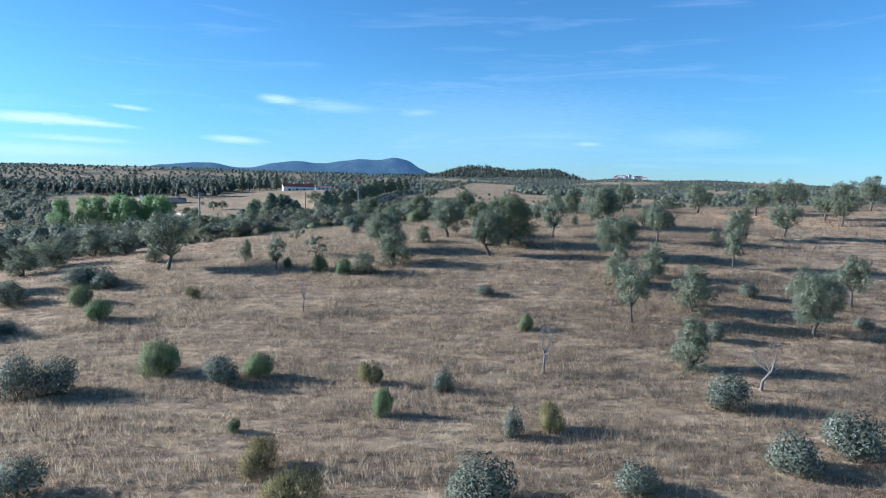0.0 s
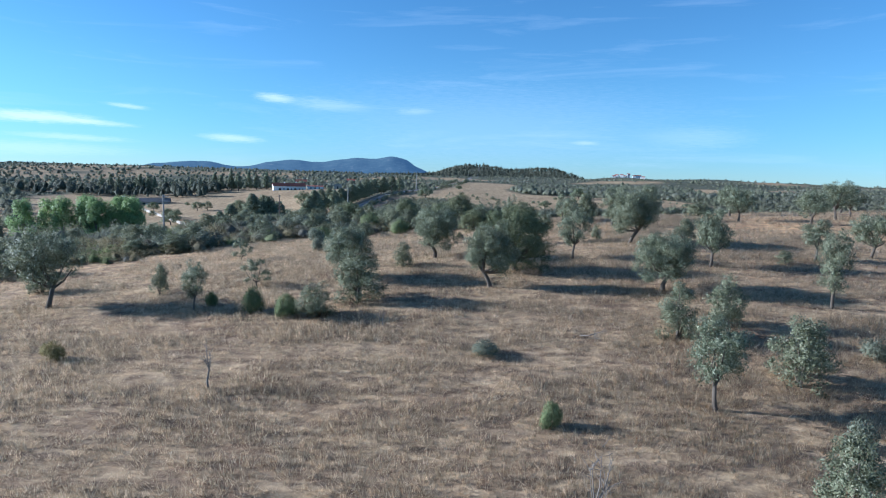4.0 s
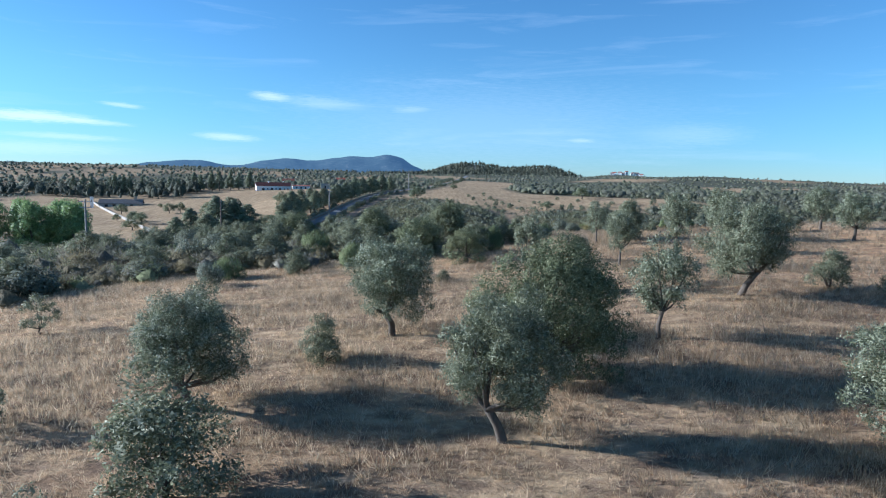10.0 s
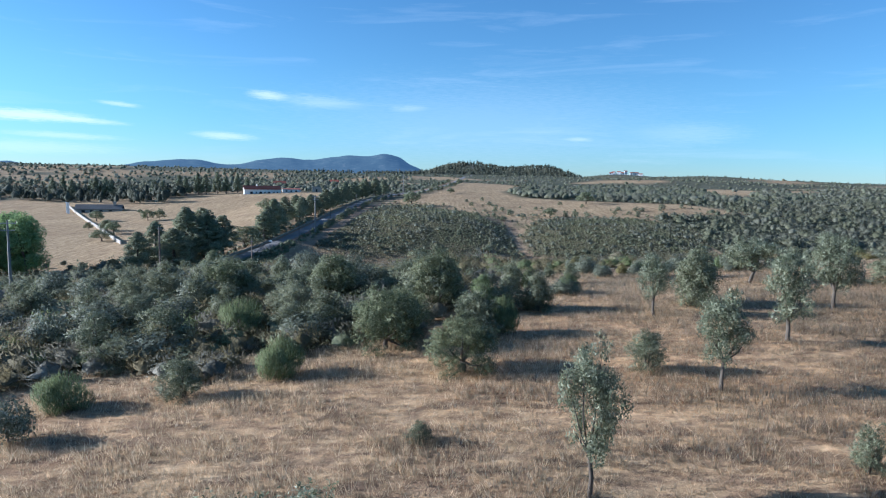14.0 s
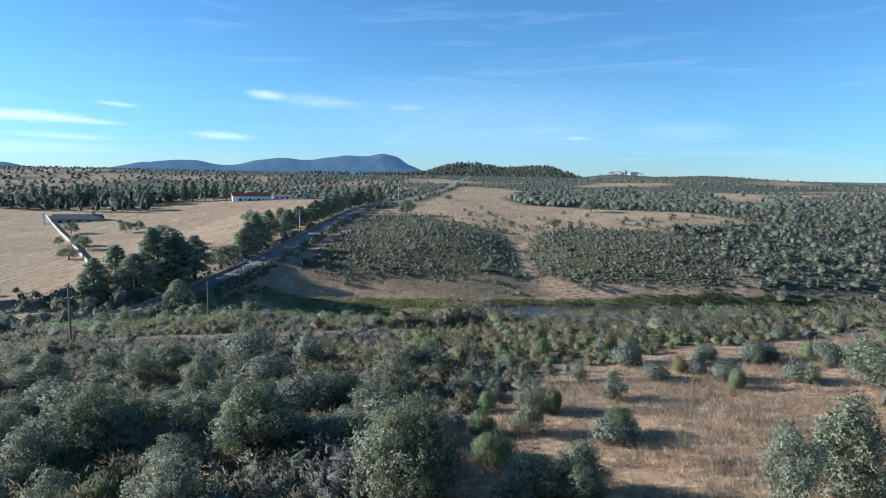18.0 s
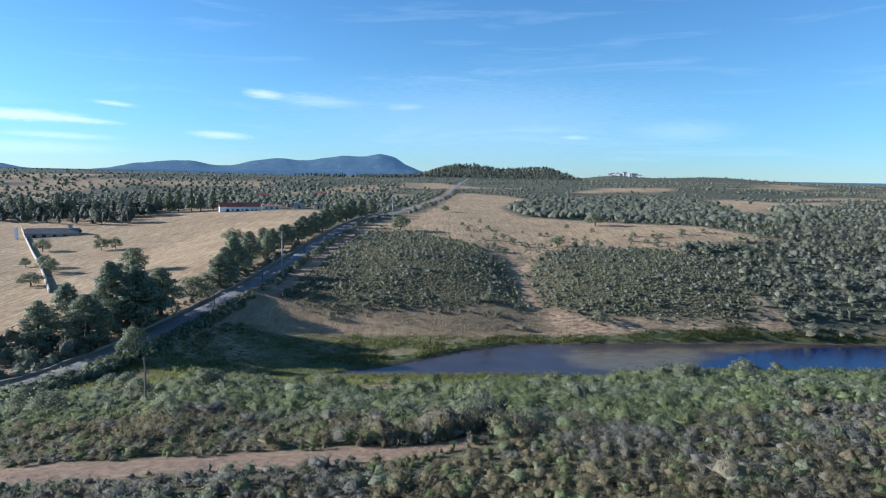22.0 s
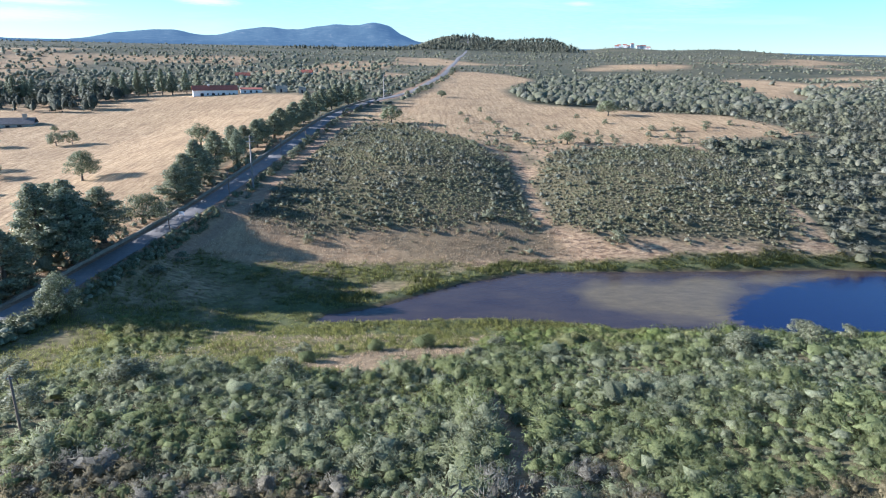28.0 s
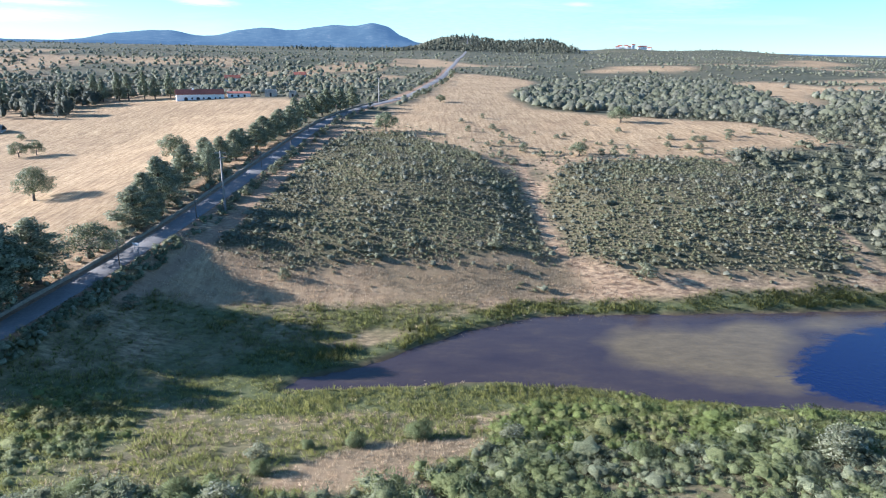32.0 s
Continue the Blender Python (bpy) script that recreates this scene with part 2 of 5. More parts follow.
def ground(x, y):
    """Height of the land at plan positions."""
    x, y = np.asarray(x, float), np.asarray(y, float)
    g = net(x, y)
    near = np.clip(1 - (np.hypot(x, y - 160) - 300) / 500, 0.0, 1)
    g = g + near * (0.22 * fractal(x, y, 14, 5) + 0.07 * vnoise(x, y, 2.2, 9)) + (1 - near) * np.clip((y - 600) / 500, 0.0, 1) * 1.8 * fractal(x, y, 140, 6)
    d = inside(POND, x, y) + 0.9 * fractal(x, y, 6, 21)
    bank = np.clip(g, WATER + 0.1 - 0.02 * d, WATER + 0.1 - 0.55 * d)
    g = np.where(d > 0, np.minimum(g, WATER - 0.15 - 0.12 * np.minimum(d, 12)), np.where(d > -40, bank, g))
    road = (np.abs(x) < 260) & (y > 120) & (y < 2100)
    if road.any():
        rd, far = along(_rlist, x[road], y[road])
        w = np.clip((9 - rd) / 5.5, 0, 1)
        w = w * w * (3 - 2 * w)
        g[road] = g[road] * (1 - w) + (road_z(far) - 0.06) * w
    return g


def gz(x, y):
    return float(ground(np.array([float(x)]), np.array([float(y)]))[0])


def edge(x):
    return np.interp(x, EDGE_X, EDGE_Y)


def cover(x, y):
    """What grows: scrub, wet green, bare soil and far woodland, each 0 to 1."""
    n1, n2 = fractal(x, y, 16, 31), fractal(x, y, 5, 41)
    soft = lambda v, w: np.clip(v / w + 0.5, 0, 1)
    pond = -inside(POND, x, y)
    road, _ = along(ROAD[:14], x, y)
    track, _ = along(TRACK, x, y)
    strip = np.maximum(soft(inside(STRIP, x, y) + 3 * n1, 4), soft(inside(SAND, x, y) + 0.8 * n2, 1.6))
    scrub = soft(y - edge(x) + 5 * n1 + 2 * n2, 6) * soft(246 - y + 3 * n1, 6) * soft(x + 75, 20)
    brow = np.interp(x, [-60, -36, -20, -16, -10, -5, 3, 12, 16, 24], [208, 211.5, 213.5, 217, 215, 214.5, 218, 225, 238, 247])
    scrub *= np.maximum(soft(brow + 2 * n1 + 2 * n2 - y, 2), soft(6 * n1 - 3.0, 2))
    scrub *= 1 - soft(inside(SAND, x, y) + 1.2 * n2 + 0.6, 1)
    mound = np.maximum(soft(inside(MOUND_WEST, x, y) + 2.5 * n1, 5), soft(inside(MOUND_EAST, x, y) + 2.5 * n1, 5))
    green = soft(np.where(y > 262, 6.0, 12) + 3 * n1 - pond, 3) * soft(pond + 1, 2)
    valley = soft(x + 59, 6) * soft(14 - x, 10) * soft(y - 206, 10) * soft(282 - y, 8)
    green = np.maximum(green, valley * (0.72 + 0.5 * n1 + 0.25 * n2) * (1 - strip)).clip(0, 1)
    fields = np.maximum(soft(inside(FIELD_EAST, x, y) + 4 * n1, 8), soft(inside(FIELD_WEST, x, y) + 2 * n1, 6))
    for g in GLADES:
        fields = np.maximum(fields, soft(inside(g, x, y) + 14 * fractal(x, y, 60, 77), 16))
    west = soft(-x - 0.02 * y - 20, 20) * soft(y - 540, 20) * soft(880 + 60 * fractal(x, y, 150, 89) - y, 60)
    fields = np.maximum(fields, soft(fractal(x, y, 120, 88) - np.where(west > 0.5, -0.2, 0.4), 0.14) * (y > 520) * (y < 1150) * np.where(x < -20 - 0.02 * y, west, 1) * 0.85)
    woods = soft(y - 286, 8) * (1 - fields) * (1 - strip) * (1 - mound)
    woods *= np.where((y < 420) & (x < 110) & (x > -60), np.clip(0.25 + 1.1 * n1, 0, 0.7), 1.0)
    gap = soft(1.7 + n2 - np.abs(x - np.interp(y, [290, 296, 308, 326, 355, 374], [39, 37.5, 35.7, 35.5, 36.2, 36.5])), 2) * soft(374 - y, 6)
    woods, mound = woods * (1 - gap), mound * (1 - gap)
    woods = np.where((x < -60) & (y < 290), 0, woods)
    verge, _ = along(VERGE, x, y)
    bare = np.maximum(soft(np.where(y < 167, 1.9, 0.8) + 0.5 * n2 - track, 0.8), 0.8 * soft(1.8 + n2 - verge, 2))
    return [v * (1 - soft(3.6 - road, 2)) * (1 - soft(np.where(y < 167, 2.3, 1.1) + 0.5 * n2 - track, 0.6)) * (1 - soft(2.2 - verge, 1)) for v in (scrub, green, mound, woods)] + [np.maximum(bare, soft(4.4 + n2 - road, 2)), fields, strip]

# ---- materials ----


class Nodes:
    """Short hand for a node material."""

    def __init__(self, name, rough=0.8, spec=0.3):
        self.m = bpy.data.materials.new(name)
        self.m.use_nodes = True
        self.t = self.m.node_tree
        self.b = self.t.nodes["Principled BSDF"]
        self.b.inputs["Roughness"].default_value = rough
        self.b.inputs["Specular IOR Level"].default_value = spec

    def add(self, kind, **vals):
        n = self.t.nodes.new(kind)
        for k, v in vals.items():
            n.inputs[k].default_value = v
        return n

    def link(self, a, b):
        self.t.links.new(a, b)

    def where(self):
        return self.add("ShaderNodeNewGeometry").outputs["Position"]

    def noise(self, size, detail=4.0, rough=0.6, squash=None, shift=0.0):
        v = self.where()
        mp = self.add("ShaderNodeMapping", Scale=squash or (1, 1, 1), Location=(shift, shift * 0.7, 0))
        self.link(v, mp.inputs["Vector"])
        n = self.add("ShaderNodeTexNoise", Scale=1 / size, Detail=detail, Roughness=rough)
        self.link(mp.outputs[0], n.inputs["Vector"])
        return n.outputs["Fac"]

    def ramp(self, fac, stops):
        r = self.add("ShaderNodeValToRGB")
        e = r.color_ramp.elements
        while len(e) < len(stops):
            e.new(0.5)
        for el, (p, c) in zip(e, stops):
            el.position, el.color = p, (*c, 1)
        self.link(fac, r.inputs[0])
        return r.outputs[0]

    def mix(self, fac, a, b, how="MIX"):
        n = self.add("ShaderNodeMixRGB")
        n.blend_type = how
        for s, v in zip(n.inputs, (fac, a, b)):
            if isinstance(v, (int, float)):
                s.default_value = v
            elif isinstance(v, tuple):
                s.default_value = (*v, 1)
            else:
                self.link(v, s)
        return n.outputs[0]

    def span(self, v, lo, hi, a=0.0, b=1.0):
        n = self.add("ShaderNodeMapRange")
        for k, x in (("From Min", lo), ("From Max", hi), ("To Min", a), ("To Max", b)):
            n.inputs[k].default_value = x
        self.link(v, n.inputs["Value"])
        return n.outputs[0]

    def attr(self, name):
        n = self.add("ShaderNodeAttribute")
        n.attribute_name = name
        return n

    def bump(self, h, strength, dist):
        n = self.add("ShaderNodeBump", Strength=strength, Distance=dist)
        self.link(h, n.inputs["Height"])
        self.link(n.outputs[0], self.b.inputs["Normal"])

    def done(self, color):
        if isinstance(color, tuple):
            self.b.inputs["Base Color"].default_value = (*color, 1)
        else:
            self.link(color, self.b.inputs["Base Color"])
        return self.m


def leaf_material(name, dark, light, pale=None, rough=0.55, through=0.25, spec=0.2, grain=0.16, other=None, vivid=1.0, flecks=None, relief=0.0):
    """Leaves: a shade for each leaf and each plant, some light let through."""
    n = Nodes(name, rough, spec)
    rnd = n.add("ShaderNodeNewGeometry").outputs["Random Per Island"]
    tone = n.add("ShaderNodeObjectInfo").outputs["Random"]
    plant = n.attr("tone").outputs["Fac"]
    calm = tuple(0.5 * (v + w) for v, w in zip(dark, light))
    dark, light = (tuple(c + (v - c) * vivid for v, c in zip(q, calm)) for q in (dark, light))
    pale = pale and tuple(c + (v - c) * vivid for v, c in zip(pale, calm))
    stops = [(0.0, dark), (0.75, light)] + ([(1.0, pale)] if pale else [])
    col = n.ramp(rnd, stops)
    big = n.span(n.noise(1.7, 2.0), 0.3, 0.7, 0.78, 1.2)
    a = n.add("ShaderNodeMath")
    a.operation = "ADD"
    n.link(tone, a.inputs[0])
    n.link(plant, a.inputs[1])
    warm = n.span(a.outputs[0], 0.0, 1.6, 0.0, 0.5)
    col = n.mix(warm, col, tuple(0.55 * v + 0.5 * w for v, w in zip(light, (0.16, 0.13, 0.07))))
    if other:
        col = n.mix(n.span(plant, 0.42, 0.72, 0.0, 0.8), col, n.ramp(rnd, [(0.0, tuple(v * 0.5 for v in other)), (1.0, other)]))
    col = n.mix(1.0, col, n.ramp(big, [(0.0, (0, 0, 0)), (1.0, (1, 1, 1))]), "MULTIPLY")
    fleck = n.noise(grain, 3.0, 0.75)
    k = 0.3 * vivid if flecks is None else flecks
    col = n.mix(1.0, col, n.ramp(fleck, [(0.34, (1 - k, 1 - 0.97 * k, 1 - 1.05 * k)), (0.66, (1 + k, 1 + 0.97 * k, 1 + 0.85 * k))]), "MULTIPLY")
    if relief:
        n.bump(n.noise(grain, 3.0, 0.7), relief, grain)
    n.done(col)
    tr = n.add("ShaderNodeBsdfTranslucent")
    n.link(col, tr.inputs["Color"])
    mx = n.add("ShaderNodeMixShader")
    mx.inputs[0].default_value = through + 0.12
    n.link(n.b.outputs[0], mx.inputs[1])
    n.link(tr.outputs[0], mx.inputs[2])
    n.link(mx.outputs[0], n.t.nodes["Material Output"].inputs["Surface"])
    return n.m


M = {}
M["olive_leaf"] = leaf_material("olive_leaf", (0.094, 0.112, 0.0631), (0.237, 0.259, 0.166), (0.533, 0.553, 0.408), 0.55, 0.2, 0.3)
M["holm_leaf"] = leaf_material("holm_leaf", (0.0887, 0.106, 0.0546), (0.205, 0.226, 0.12), (0.41, 0.423, 0.259), 0.6, 0.2, 0.2, vivid=0.85)
M["oak_leaf"] = leaf_material("oak_leaf", (0.0808, 0.102, 0.0532), (0.202, 0.231, 0.131), (0.435, 0.454, 0.326), 0.6, 0.2, 0.2)
M["bush_leaf"] = leaf_material("bush_leaf", (0.111, 0.128, 0.075), (0.26, 0.275, 0.171), (0.49, 0.487, 0.365), 0.6, 0.2, 0.2, vivid=0.8)
M["broom_leaf"] = leaf_material("broom_leaf", (0.13, 0.165, 0.075), (0.24, 0.29, 0.145), (0.34, 0.39, 0.21), 0.65, 0.25, 0.1, vivid=0.8)
M["yellow_leaf"] = leaf_material("yellow_leaf", (0.15, 0.14, 0.06), (0.29, 0.25, 0.11), (0.40, 0.34, 0.17), 0.7, 0.2, 0.1)
M["grey_leaf"] = leaf_material("grey_leaf", (0.096, 0.11, 0.0768), (0.211, 0.23, 0.168), (0.365, 0.384, 0.307), 0.65, 0.2)
M["scrub_leaf"] = leaf_material("scrub_leaf", (0.187, 0.166, 0.0885), (0.355, 0.3, 0.178), (0.4, 0.32, 0.209), 0.7, 0.3, 0.12, other=(0.355, 0.345, 0.3), vivid=0.4, flecks=0.3, relief=0.7)
M["lush_leaf"] = leaf_material("lush_leaf", (0.183, 0.222, 0.095), (0.32, 0.366, 0.168), (0.38, 0.42, 0.222), 0.65, 0.35, 0.08, other=(0.41, 0.435, 0.295), vivid=0.4, flecks=0.3, relief=0.7)
M["bank_leaf"] = leaf_material("bank_leaf", (0.161, 0.211, 0.0649), (0.277, 0.34, 0.113), (0.346, 0.381, 0.152), 0.65, 0.35, 0.15, other=(0.388, 0.373, 0.184), vivid=0.7, flecks=0.32, relief=0.7)
M["mound_leaf"] = leaf_material("mound_leaf", (0.15, 0.158, 0.0862), (0.29, 0.295, 0.17), (0.36, 0.36, 0.235), 0.7, 0.25, 0.12, 0.3, other=(0.33, 0.31, 0.215), vivid=0.35, flecks=0.25, relief=0.6)
M["wood_leaf"] = leaf_material("wood_leaf", (0.152, 0.165, 0.105), (0.262, 0.274, 0.185), (0.32, 0.33, 0.245), 0.7, 0.25, 0.12, grain=0.5, other=(0.315, 0.315, 0.245), vivid=0.4, flecks=0.28, relief=0.6)
M["belt_leaf"] = leaf_material("belt_leaf", (0.0588, 0.0704, 0.0534), (0.106, 0.12, 0.0968), (0.149, 0.168, 0.138), 0.7, 0.1, 0.1, grain=0.6, vivid=0.8, flecks=0.5, relief=0.9)
M["conifer_leaf"] = leaf_material("conifer_leaf", (0.106, 0.127, 0.0858), (0.265, 0.291, 0.18), (0.442, 0.456, 0.307), 0.6, 0.15, 0.15, grain=0.4, vivid=0.8)
M["poplar_leaf"] = leaf_material("poplar_leaf", (0.165, 0.26, 0.095), (0.34, 0.46, 0.195), (0.45, 0.55, 0.27), 0.5, 0.3, 0.2, 0.4, vivid=0.8)
M["reed_leaf"] = leaf_material("reed_leaf", (0.134, 0.146, 0.0393), (0.285, 0.292, 0.0875), (0.437, 0.409, 0.164), 0.65, 0.3, 0.12)
M["straw"] = leaf_material("straw", (0.585, 0.428, 0.276), (0.828, 0.648, 0.443), (0.939, 0.795, 0.573), 0.75, 0.42, 0.05, 0.5, vivid=1.45, flecks=0.4)


def bark(name, a, b):
    n = Nodes(name, 0.9, 0.2)
    h = n.noise(0.09, 6.0, 0.7, (1, 1, 0.25))
    n.bump(h, 0.8, 0.05)
    n.m = n.done(n.mix(n.span(n.noise(0.6), 0.35, 0.65), n.ramp(h, [(0.25, a), (0.75, b)]), tuple(v * 0.7 for v in b)))
    return n.m


M["bark"] = bark("bark", (0.045, 0.036, 0.028), (0.17, 0.14, 0.11))
M["dead_wood"] = bark("dead_wood", (0.13, 0.11, 0.09), (0.31, 0.27, 0.23))


def ground_material():
    n = Nodes("land", 0.95, 0.1)
    c1, c2 = n.attr("cover_a"), n.attr("cover_b")
    s1, s2 = n.add("ShaderNodeSeparateColor"), n.add("ShaderNodeSeparateColor")
    n.link(c1.outputs["Color"], s1.inputs[0])
    n.link(c2.outputs["Color"], s2.inputs[0])
    fine = n.noise(0.2, 6.0, 0.78)
    tuft = n.noise(1.1, 5.0, 0.7, (0.8, 1.6, 1))
    mid = n.noise(5.5, 5.0, 0.65)
    broad = n.noise(28.0, 4.0, 0.6, None, 13)
    straw = n.ramp(fine, [(0.3, (0.19, 0.135, 0.082)), (0.48, (0.40, 0.295, 0.18)), (0.68, (0.62, 0.485, 0.305))])
    ripe = n.ramp(tuft, [(0.34, (0.19, 0.135, 0.085)), (0.5, (0.43, 0.32, 0.195)), (0.66, (0.68, 0.545, 0.35))])
    grass = n.mix(0.55, straw, ripe)
    grass = n.mix(n.span(mid, 0.52, 0.66, 0, 0.55), grass, (0.285, 0.19, 0.12))
    grass = n.mix(n.span(mid, 0.46, 0.30, 0, 0.4), grass, (0.60, 0.475, 0.285))
    grass = n.mix(n.span(broad, 0.5, 0.68, 0, 0.4), grass, (0.33, 0.225, 0.135))
    grass = n.mix(1.0, grass, (0.93, 0.86, 0.84), "MULTIPLY")
    clump = n.noise(1.1, 4.0, 0.68, (0.6, 1.4, 1), 23)
    grass = n.mix(1.0, grass, n.ramp(clump, [(0.38, (0.54, 0.53, 0.56)), (0.62, (1.27, 1.29, 1.24))]), "MULTIPLY")
    warm = n.attr("warm").outputs["Fac"]
    grass = n.mix(warm, grass, n.mix(1.0, grass, (1.36, 1.22, 1.08), "MULTIPLY"))
    soil = n.ramp(n.noise(0.8, 6.0, 0.7), [(0.3, (0.17, 0.11, 0.07)), (0.7, (0.37, 0.255, 0.165))])
    grass = n.mix(n.span(n.noise(2.4, 5.0, 0.6, None, 40), 0.60, 0.70, 0, 0.3), grass, soil)
    field = n.ramp(n.noise(1.6, 6.0, 0.75, (1.6, 0.7, 1)), [(0.32, (0.23, 0.155, 0.085)), (0.5, (0.40, 0.285, 0.16)), (0.68, (0.56, 0.42, 0.25))])
    field = n.mix(n.span(n.noise(22.0, 4.0), 0.42, 0.66, 0, 0.5), field, (0.28, 0.19, 0.11))
    field = n.mix(n.span(n.noise(6.0, 5.0, 0.7, None, 57), 0.54, 0.66, 0, 0.55), field, (0.25, 0.17, 0.095))
    rows = n.noise(2.6, 3.0, 0.6, (1.9, 0.16, 1), 3)
    field = n.mix(1.0, field, n.ramp(rows, [(0.38, (0.80, 0.79, 0.78)), (0.62, (1.1, 1.1, 1.08))]), "MULTIPLY")
    col = n.mix(s2.outputs[2], grass, field)
    under = n.ramp(n.noise(1.3, 5.0, 0.7), [(0.3, (0.08, 0.074, 0.04)), (0.7, (0.19, 0.16, 0.09))])
    col = n.mix(s1.outputs[0], col, under)
    wet = n.ramp(n.noise(1.0, 5.0, 0.7), [(0.3, (0.055, 0.068, 0.028)), (0.55, (0.12, 0.132, 0.058)), (0.75, (0.2, 0.19, 0.1))])
    col = n.mix(s1.outputs[1], col, wet)
    wood = n.ramp(n.noise(9.0, 6.0, 0.75), [(0.3, (0.062, 0.066, 0.042)), (0.56, (0.105, 0.103, 0.068)), (0.74, (0.18, 0.155, 0.10))])
    heath = n.noise(70.0, 4.0, 0.6, (0.6, 1.4, 1), 31)
    wood = n.mix(n.span(heath, 0.48, 0.62, 0, 0.55), wood, (0.15, 0.135, 0.082))
    wood = n.mix(n.span(heath, 0.46, 0.34, 0, 0.5), wood, (0.055, 0.068, 0.04))
    col = n.mix(s1.outputs[2], col, wood)
    col = n.mix(s2.outputs[0], col, soil)
    bed = n.ramp(n.noise(3.0), [(0.3, (0.06, 0.045, 0.03)), (0.7, (0.12, 0.09, 0.055))])
    col = n.mix(s2.outputs[1], col, bed)
    n.bump(n.mix(0.5, fine, tuft), 0.9, 0.25)
    return n.done(col)


M["land"] = ground_material()


def plain(name, col, rough=0.8, size=0.6, vary=0.25, bump=0.3, depth=0.02, metal=0.0):
    n = Nodes(name, rough, 0.3)
    n.b.inputs["Metallic"].default_value = metal
    lo, hi = tuple(v * (1 - vary) for v in col), tuple(min(1.0, v * (1 + vary)) for v in col)
    h = n.noise(size, 6.0, 0.7)
    c = n.mix(n.span(n.noise(size * 7, 3.0), 0.45, 0.7, 0, 0.5), n.ramp(h, [(0.3, lo), (0.7, hi)]), tuple(v * 0.72 for v in col))
    n.bump(h, bump, depth)
    return n.done(c)


M["asphalt"] = plain("asphalt", (0.19, 0.18, 0.168), 0.85, 0.5, 0.2)
M["white_wall"] = plain("white_wall", (0.78, 0.77, 0.74), 0.85, 1.2, 0.08)
M["old_wall"] = plain("old_wall", (0.40, 0.365, 0.31), 0.9, 1.0, 0.25)
M["stone"] = plain("stone", (0.27, 0.225, 0.165), 0.95, 0.7, 0.35, 0.8, 0.06)
M["roof_red"] = plain("roof_red", (0.30, 0.10, 0.065), 0.85, 0.9, 0.3)
M["roof_grey"] = plain("roof_grey", (0.17, 0.155, 0.14), 0.9, 1.2, 0.3)
M["opening"] = plain("opening", (0.03, 0.03, 0.033), 0.6)
M["blue_band"] = plain("blue_band", (0.12, 0.20, 0.42), 0.8)
M["pole_wood"] = plain("pole_wood", (0.17, 0.13, 0.10), 0.9, 0.3)
M["concrete"] = plain("concrete", (0.22, 0.21, 0.195), 0.85, 0.4, 0.12)
M["metal"] = plain("metal", (0.35, 0.36, 0.37), 0.5, 0.3, 0.1, 0.1, 0.005, 0.8)
M["ceramic"] = plain("ceramic", (0.16, 0.10, 0.08), 0.3, 0.1, 0.1, 0.05, 0.005)
M["sign"] = plain("sign", (0.75, 0.75, 0.74), 0.5, 0.3, 0.05, 0.05, 0.005)


def water_material():
    n = Nodes("pond_water", 0.06, 0.5)
    n.b.inputs["IOR"].default_value = 1.33
    mud = n.ramp(n.noise(6.0, 5.0, 0.65, (0.5, 1.2, 1)), [(0.3, (0.036, 0.028, 0.034)), (0.55, (0.052, 0.04, 0.04)), (0.75, (0.08, 0.06, 0.044))])
    tan = n.ramp(n.noise(2.0, 6.0, 0.7, (0.5, 1.2, 1)), [(0.3, (0.105, 0.081, 0.043)), (0.7, (0.168, 0.128, 0.068))])
    mud = n.mix(n.span(n.attr("algae").outputs["Fac"], 0.25, 0.8), mud, tan)
    weed = n.attr("weed").outputs["Fac"]
    edge_n = n.noise(4.5, 6.0, 0.7, (0.6, 1.2, 1), 7)
    s = n.add("ShaderNodeMath")
    s.operation = "ADD"
    n.link(weed, s.inputs[0])
    n.link(n.span(edge_n, 0.3, 0.7, -0.22, 0.22), s.inputs[1])
    mat_f = n.span(s.outputs[0], 0.45, 0.6)
    n.link(n.span(s.outputs[0], 0.4, 0.62, 0.04, 0.16), n.b.inputs["Roughness"])
    n.link(n.span(s.outputs[0], 0.4, 0.62, 0.42, 0.38), n.b.inputs["Specular IOR Level"])
    n.bump(n.noise(0.8, 3.0, 0.5), 0.8, 0.06)
    # open water: the reflected sky's blue is also put into its base colour
    return n.done(n.mix(mat_f, (0.006, 0.014, 0.06), mud))


M["water"] = water_material()

# ---- building helpers ----


def mesh_of(name, verts, faces, mat, flat=True, tone=None, normals=None):
    """One mesh from arrays; faces of one size as an array, or a list."""
    me = bpy.data.meshes.new(name)
    verts = np.asarray(verts, np.float32)
    if isinstance(faces, np.ndarray):
        k = faces.shape[1]
        me.vertices.add(len(verts))
        me.vertices.foreach_set("co", verts.ravel())
        me.loops.add(faces.size)
        me.loops.foreach_set("vertex_index", faces.astype(np.int32).ravel())
        me.polygons.add(len(faces))
        me.polygons.foreach_set("loop_start", np.arange(0, faces.size, k, dtype=np.int32))
        me.update(calc_edges=True)
    else:
        me.from_pydata([tuple(v) for v in verts], [], faces)
    if not flat:
        me.polygons.foreach_set("use_smooth", np.ones(len(me.polygons), bool))
    if tone is not None:
        a = me.attributes.new("tone", "FLOAT", "POINT")
        a.data.foreach_set("value", np.asarray(tone, np.float32))
    if normals is not None:
        me.polygons.foreach_set("use_smooth", np.ones(len(me.polygons), bool))
        a = me.attributes.new("custom_normal", "FLOAT_VECTOR", "POINT")
        a.data.foreach_set("vector", np.asarray(normals, np.float32).ravel())
    me.materials.append(mat)
    return me


